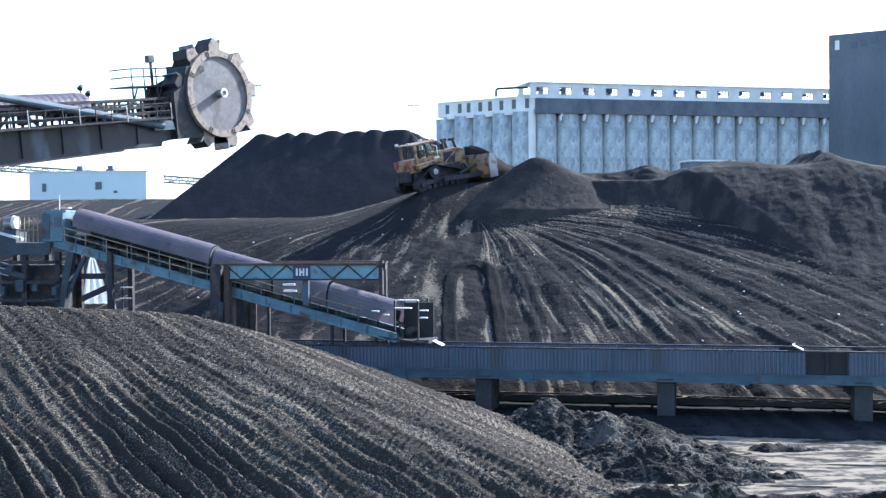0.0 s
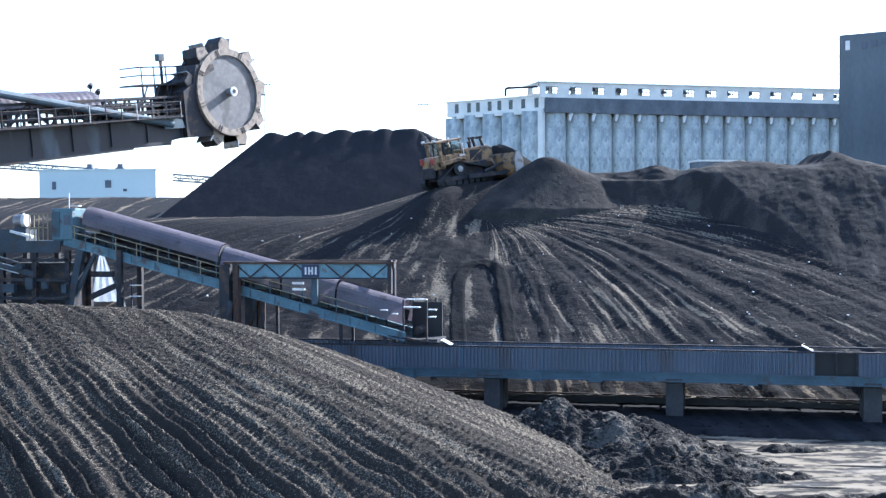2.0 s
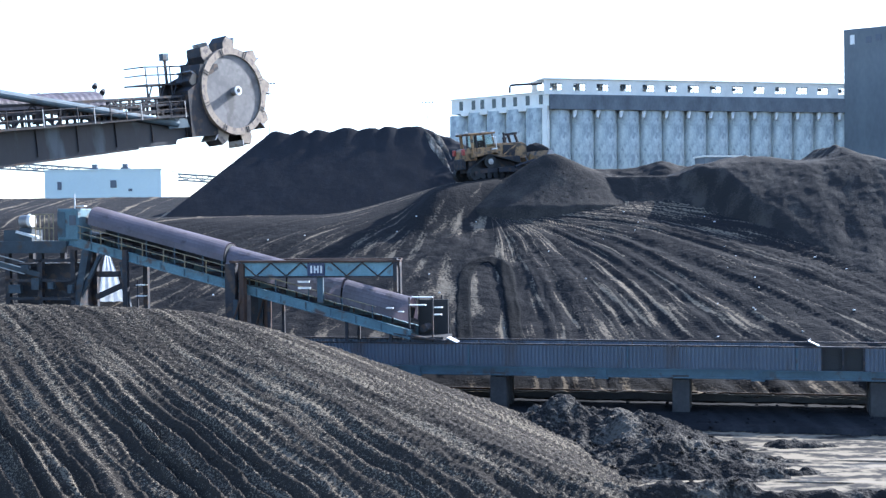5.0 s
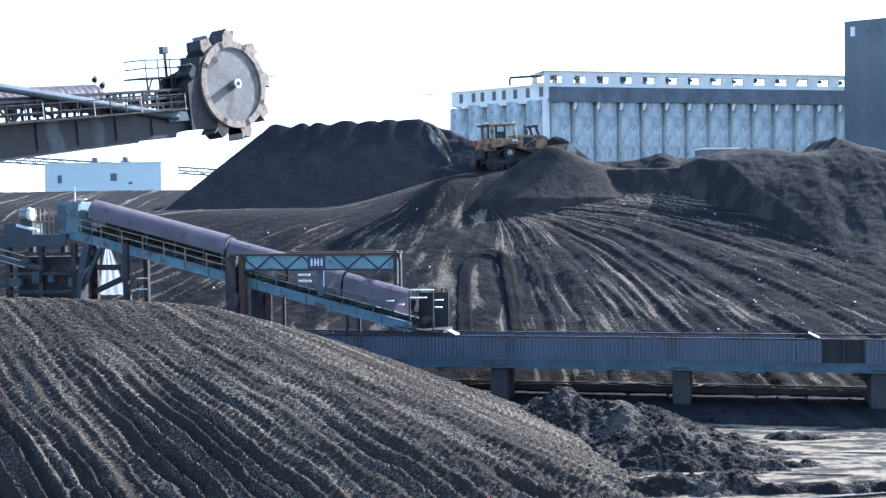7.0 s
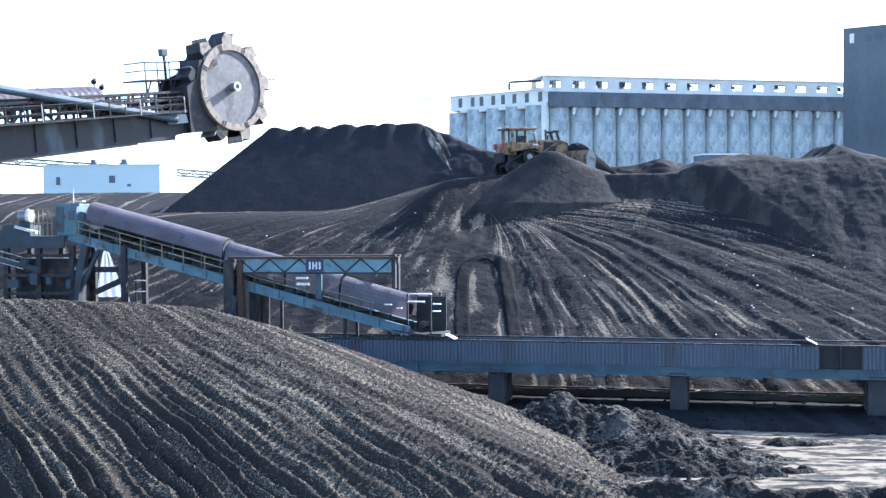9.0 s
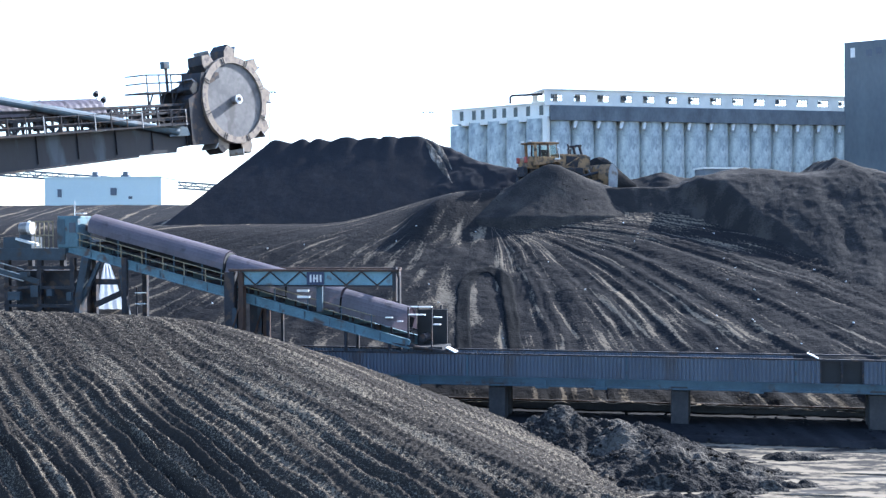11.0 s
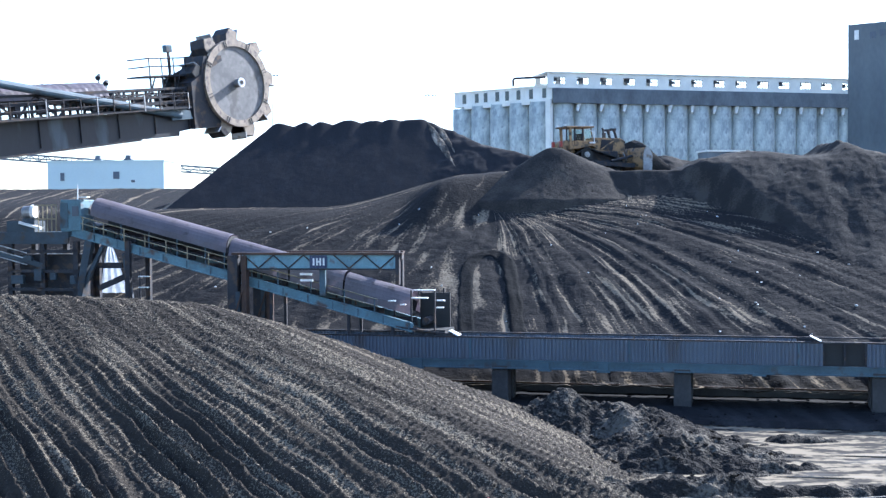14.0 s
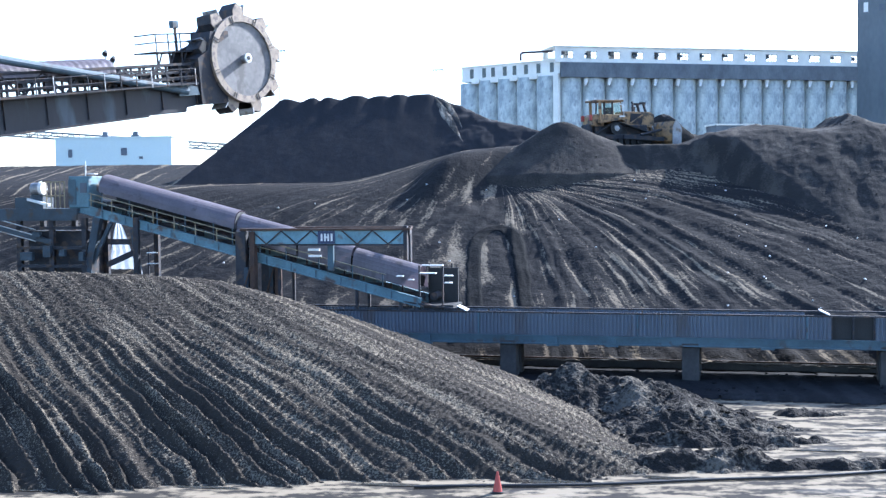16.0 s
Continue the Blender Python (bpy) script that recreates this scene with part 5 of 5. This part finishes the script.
# ---------- bulldozer ----------
def bulldozer():
    """x forward, y to its left, origin on the ground between the tracks."""
    d = thing("bulldozer", "muddy yellow crawler bulldozer pushing coal", "bulldozer")
    for sgn in (-1, 1):
        y = 1.28 * sgn
        tr = new("track")
        tr.parent = d
        tagged(tr, "black steel crawler track")
        # high-drive belt line through front idler, rear idler and raised sprocket
        wheels = [((2.15, 0.62), 0.52), ((-2.15, 0.62), 0.52), ((-0.7, 1.5), 0.55)]
        path = []
        for (cx, cz), r, a0, a1 in ((wheels[0][0], 0.58, 72, -90), (wheels[1][0], 0.58, 270, 120), (wheels[2][0], 0.58, 122, 70)):
            for k in range(7):
                a = radians(a0 + (a1 - a0) * k / 6)
                path.append(Vector((cx + r * math.cos(a), y, cz + r * math.sin(a))))
        loop = path + [path[0]]
        bm = bmesh.new()
        bar(bm, (0, 0, -0.03), (0, 0, 0.03), 0.24, 0.66)
        bar(bm, (0.09, 0, 0.02), (0.09, 0, 0.10), 0.05, 0.66)
        shoe = finish(bm, "track_shoe", M_RUBBER)
        for p, q in zip(loop, loop[1:]):
            seg = q - p
            n = max(1, round(seg.length / 0.25))
            ang = math.atan2(seg.z, seg.x)
            for k in range(n):
                c = p + seg * ((k + 0.5) / n)
                share("track_shoe", shoe, tr, Matrix.Translation(c) @ Matrix.Rotation(-ang, 4, "Y") @ Matrix.Rotation(math.pi, 4, "Y") @ Matrix.Rotation(math.pi, 4, "Z"))
        for (cx, cz), r in wheels:
            bm = bmesh.new()
            rod(bm, (cx, y - 0.2, cz), (cx, y + 0.2, cz), r, 20)
            part("sprocket" if cz > 1 else "idler", bm, M_RUBBER, tr)
            bm = bmesh.new()
            rod(bm, (cx, y - 0.33, cz), (cx, y + 0.33, cz), 0.24 if cz > 1 else 0.2, 16)
            part("wheel_hub", bm, M_STEEL if cz > 1 else M_DARK, tr, "pale worn hub" if cz > 1 else "")
        for k in range(6):
            x = -1.5 + 0.6 * k
            bm = bmesh.new()
            rod(bm, (x, y - 0.22, 0.34), (x, y + 0.22, 0.34), 0.24, 14)
            part("roller", bm, M_RUBBER, tr)
        bm = bmesh.new()
        box(bm, (0.1, y, 0.75), (3.7, 0.42, 0.42))
        bevel(bm, 0.05)
        part("track_frame", bm, M_DARK, tr)
        # fender and steps
        bm = bmesh.new()
        plate(bm, [(-2.3, 1.95), (-0.2, 2.25), (0.2, 2.05), (0.2, 2.2), (-0.2, 2.42), (-2.3, 2.3)], 0.75, pose(0, 1.2 * sgn, 0))
        part("fender", bm, M_YEL, d)
        # push arm and tilt strut
        bm = bmesh.new()
        bar(bm, (-0.2, 1.82 * sgn, 0.75), (3.6, 1.95 * sgn, 0.5), 0.26, 0.34)
        part("push_arm", bm, M_DARK, d)
        bm = bmesh.new()
        rod(bm, (1.4, 1.9 * sgn, 0.9), (3.55, 1.7 * sgn, 1.35), 0.11, 10)
        part("tilt_strut", bm, M_DARK, d)
        # lift cylinder: barrel up at the hood's front, rod down to the blade
        bm = bmesh.new()
        rod(bm, (2.35, 0.55 * sgn, 3.75), (2.75, 0.62 * sgn, 2.4), 0.12, 10)
        cyl = part("lift_cylinder", bm, M_DARK, d)
        bm = bmesh.new()
        rod(bm, (2.75, 0.62 * sgn, 2.4), (3.45, 0.75 * sgn, 1.1), 0.07, 8)
        part("piston_rod", bm, M_STEEL, cyl)
        bm = bmesh.new()
        box(bm, (2.3, 0.55 * sgn, 3.7), (0.5, 0.3, 0.2))
        part("cylinder_yoke", bm, M_DARK, cyl)
    # hull, hood, fuel tank
    bm = bmesh.new()
    box(bm, (0.1, 0, 1.25), (5.0, 1.75, 1.1))
    bevel(bm, 0.06)
    part("hull", bm, M_DARK, d)
    bm = bmesh.new()
    plate(bm, [(0.25, 1.75), (3.2, 1.55), (3.35, 1.75), (3.3, 2.75), (2.9, 2.95), (0.25, 3.0)], 1.5)
    bevel(bm, 0.07, 2)
    hood = part("hood", bm, M_YEL, d, "dusty yellow engine hood")
    for sgn in (-1, 1):
        bm = bmesh.new()
        plate(bm, [(0.95, 1.95), (2.1, 1.85), (2.25, 2.75), (1.05, 2.8)], 0.05, pose(0, 0.77 * sgn, 0))
        part("side_grille", bm, M_DARK, hood)
        bm = bmesh.new()
        bar(bm, (0.95, 0.82 * sgn, 1.95), (2.2, 0.82 * sgn, 2.7), 0.1)
        part("hood_strut", bm, M_YEL, hood)
    bm = bmesh.new()
    box(bm, (3.36, 0, 2.2), (0.08, 1.3, 1.0))
    part("radiator_guard", bm, M_DARK, hood)
    bm = bmesh.new()
    rod(bm, (1.45, -0.35, 2.9), (1.45, -0.35, 3.72), 0.09, 10), rod(bm, (1.45, -0.35, 3.7), (1.36, -0.35, 3.85), 0.09, 10)
    part("exhaust_stack", bm, M_DARK, d)
    bm = bmesh.new()
    rod(bm, (1.85, 0.3, 2.9), (1.85, 0.3, 3.35), 0.16, 12), rod(bm, (1.85, 0.3, 3.35), (1.85, 0.3, 3.45), 0.2, 12)
    part("air_cleaner", bm, M_DARK, d)
    bm = bmesh.new()
    plate(bm, [(-2.75, 1.7), (-1.6, 1.7), (-1.6, 2.75), (-2.5, 2.75), (-2.75, 2.5)], 1.9)
    bevel(bm, 0.06)
    part("fuel_tank", bm, M_YEL, d)
    # cab: posts, glass and roof
    bm = bmesh.new()
    box(bm, (-0.7, 0, 2.35), (1.75, 1.8, 0.75))
    bevel(bm, 0.04)
    cab = part("cab", bm, M_YEL, d)
    for x, lean in ((-1.5, 0.0), (-0.75, 0.0), (0.05, 0.12)):
        for sgn in (-1, 1):
            bm = bmesh.new()
            bar(bm, (x + lean, 0.86 * sgn, 2.7), (x, 0.8 * sgn, 3.8), 0.11)
            part("cab_post", bm, M_YEL if x > -0.2 else M_DARK, cab)
    for sgn in (-1, 1):
        for x in (-1.12, -0.33):
            bm = bmesh.new()
            box(bm, (x, 0.83 * sgn, 3.23), (0.66, 0.015, 0.95))
            part("side_window", bm, M_GLASS, cab).visible_shadow = False
    for x in (-1.5, 0.1):
        bm = bmesh.new()
        box(bm, (x, 0, 3.23), (0.015, 1.5, 0.95))
        part("end_window", bm, M_GLASS, cab).visible_shadow = False
    bm = bmesh.new()
    box(bm, (-0.75, 0, 3.05), (0.55, 0.55, 0.6))
    part("seat", bm, M_RUBBER, cab)
    bm = bmesh.new()
    box(bm, (-1.1, 0, 3.9), (2.75, 2.1, 0.16))
    bevel(bm, 0.05)
    roof = part("rollover_roof", bm, M_YEL, d, "pale dusty yellow rollover roof")
    for sgn in (-1, 1):
        bm = bmesh.new()
        bar(bm, (-1.95, 0.95 * sgn, 2.2), (-2.0, 0.95 * sgn, 3.85), 0.2)
        part("rollover_post", bm, M_YEL, roof)
    for x, y in ((0.1, -0.8), (0.1, 0.8), (-2.4, -0.8), (-2.4, 0.8)):
        bm = bmesh.new()
        box(bm, (x, y, 4.06), (0.2, 0.26, 0.16))
        part("work_lamp", bm, M_PALE, roof, "pale work lamp")
    for sgn in (-1, 1):
        bm = bmesh.new()
        rod(bm, (0.3, 0.95 * sgn, 2.6), (0.3, 0.95 * sgn, 3.5), 0.025, 6), rod(bm, (0.3, 0.95 * sgn, 3.5), (-0.1, 0.9 * sgn, 3.6), 0.025, 6)
        part("grab_rail", bm, M_PALE, d)
    bm = bmesh.new()
    box(bm, (0.1, -0.98, 2.55), (0.5, 0.12, 0.12))
    part("step_plate", bm, M_PALE, d)
    # rear: mount and red lamps
    bm = bmesh.new()
    box(bm, (-2.8, 0, 1.45), (0.35, 1.6, 0.9))
    bevel(bm, 0.06)
    part("rear_mount", bm, M_DARK, d)
    for sgn in (-1, 1):
        bm = bmesh.new()
        box(bm, (-2.82, 0.8 * sgn, 2.45), (0.2, 0.36, 0.5))
        bevel(bm, 0.04)
        part("rear_lamp_box", bm, M_RED, d, "red rear lamp box")
    # blade: curved mouldboard with wings and end plates
    bm = bmesh.new()
    prof = [(0.42, 0.05), (0.14, 0.35), (0.02, 0.8), (0.02, 1.25), (0.14, 1.7), (0.36, 2.05)]
    stations = [(-2.55, 0.62), (-1.55, 0.0), (1.55, 0.0), (2.55, 0.62)]
    cols = []
    for yy, fx in stations:
        cols.append(([bm.verts.new((3.72 + fx + px, yy, z)) for px, z in prof], [bm.verts.new((3.60 + fx + px, yy, z)) for px, z in prof]))
    for (f0, b0), (f1, b1) in zip(cols, cols[1:]):
        for i in range(len(prof) - 1):
            bm.faces.new((f0[i], f1[i], f1[i + 1], f0[i + 1])), bm.faces.new((b0[i + 1], b1[i + 1], b1[i], b0[i]))
        bm.faces.new((f0[-1], f1[-1], b1[-1], b0[-1])), bm.faces.new((b0[0], b1[0], f1[0], f0[0]))
    for f, b in (cols[0], cols[-1]):
        for i in range(len(prof) - 1):
            bm.faces.new((f[i], f[i + 1], b[i + 1], b[i]))
    blade = part("blade", bm, M_YEL, d, "worn yellow U-shaped blade")
    for sgn in (-1, 1):
        bm = bmesh.new()
        plate(bm, [(4.1, 0.05), (4.95, 0.05), (5.0, 1.4), (4.75, 2.0), (4.4, 2.1), (4.15, 1.5)], 0.09, pose(0, 2.58 * sgn, 0))
        part("end_plate", bm, M_STEEL, blade, "pale grey blade end plate")
        bm = bmesh.new()
        bar(bm, (3.66, 0.8 * sgn, 0.3), (3.62, 0.8 * sgn, 1.9), 0.2, 0.16)
        part("blade_rib", bm, M_YEL, blade)
    bm = bmesh.new()
    box(bm, (4.12, 0, 0.12), (0.08, 3.1, 0.24))
    part("cutting_edge", bm, M_STEEL, blade)
    return d


def blade_load():
    """Loose coal carried before the blade; same frame as the bulldozer."""
    n = 44
    bm = bmesh.new()
    grid = []
    for j in range(n + 1):
        row = []
        for i in range(n + 1):
            y = -2.45 + 4.9 * j / n
            x = 4.05 + 0.62 * max(0.0, abs(y) - 1.55) + 2.9 * i / n
            rise = 2.75 - 0.8 * max(0, x - 4.6) - 0.25 * max(0, 4.6 - x) - 0.20 * y * y * 0.55
            z = max(-0.4, rise) + 0.16 * float(fbm(x / 0.7, y / 0.7, 91, 3))
            row.append(bm.verts.new((x, y, z)))
        grid.append(row)
    for j in range(n):
        for i in range(n):
            bm.faces.new((grid[j][i], grid[j][i + 1], grid[j + 1][i + 1], grid[j + 1][i]))
    rim = [*grid[0], *[g[-1] for g in grid[1:]], *reversed(grid[-1][:-1]), *[g[0] for g in reversed(grid[1:-1])]]
    low = [bm.verts.new((v.co.x, v.co.y, -0.5)) for v in rim]
    for k in range(len(rim)):
        j = (k + 1) % len(rim)
        bm.faces.new((rim[k], rim[j], low[j], low[k]))
    bm.faces.new(list(reversed(low)))
    ob = new("coal_load", finish(bm, "coal_load", M_DUMP, True))
    return tagged(ob, "loose black coal pushed before the bulldozer's blade", "coal load")


DOZER = bulldozer()
LOAD = blade_load()


def dozer_pose(x, y, z, heading, nose):
    return Matrix.Translation((x, y, z)) @ Matrix.Rotation(radians(heading), 4, "Z") @ Matrix.Rotation(radians(-nose), 4, "Y")


def motions():
    rows = [
        (0, dozer_pose(-0.75, 103.98, 13.69, 38.62, 11.87)),
        (1, dozer_pose(-0.04, 104.63, 13.77, 36.22, 11.71)),
        (2, dozer_pose(0.65, 105.19, 13.88, 33.79, 10.51)),
        (3, dozer_pose(1.36, 105.68, 14.00, 31.62, 8.70)),
        (4, dozer_pose(2.10, 106.13, 14.13, 29.89, 6.59)),
        (5, dozer_pose(2.88, 106.54, 14.21, 27.43, 4.96)),
        (6, dozer_pose(3.69, 106.93, 14.28, 25.50, 3.46)),
        (7, dozer_pose(4.54, 107.32, 14.32, 24.07, 2.23)),
        (8, dozer_pose(5.43, 107.69, 14.35, 23.05, 1.32)),
        (9, dozer_pose(6.35, 108.07, 14.35, 22.33, 0.73)),
        (10, dozer_pose(7.29, 108.44, 14.34, 21.80, 0.45)),
        (11, dozer_pose(8.24, 108.81, 14.33, 21.37, 0.42)),
        (12, dozer_pose(9.20, 109.19, 14.31, 20.94, 0.54)),
        (13, dozer_pose(10.16, 109.55, 14.30, 20.50, 0.73)),
        (14, dozer_pose(11.12, 109.92, 14.30, 20.08, 0.88)),
        (15, dozer_pose(12.09, 110.27, 14.32, 19.77, 0.87)),
        (16, dozer_pose(13.06, 110.62, 14.36, 19.77, 0.63)),
    ]
    walk(DOZER, rows)
    walk(LOAD, rows)


motions()
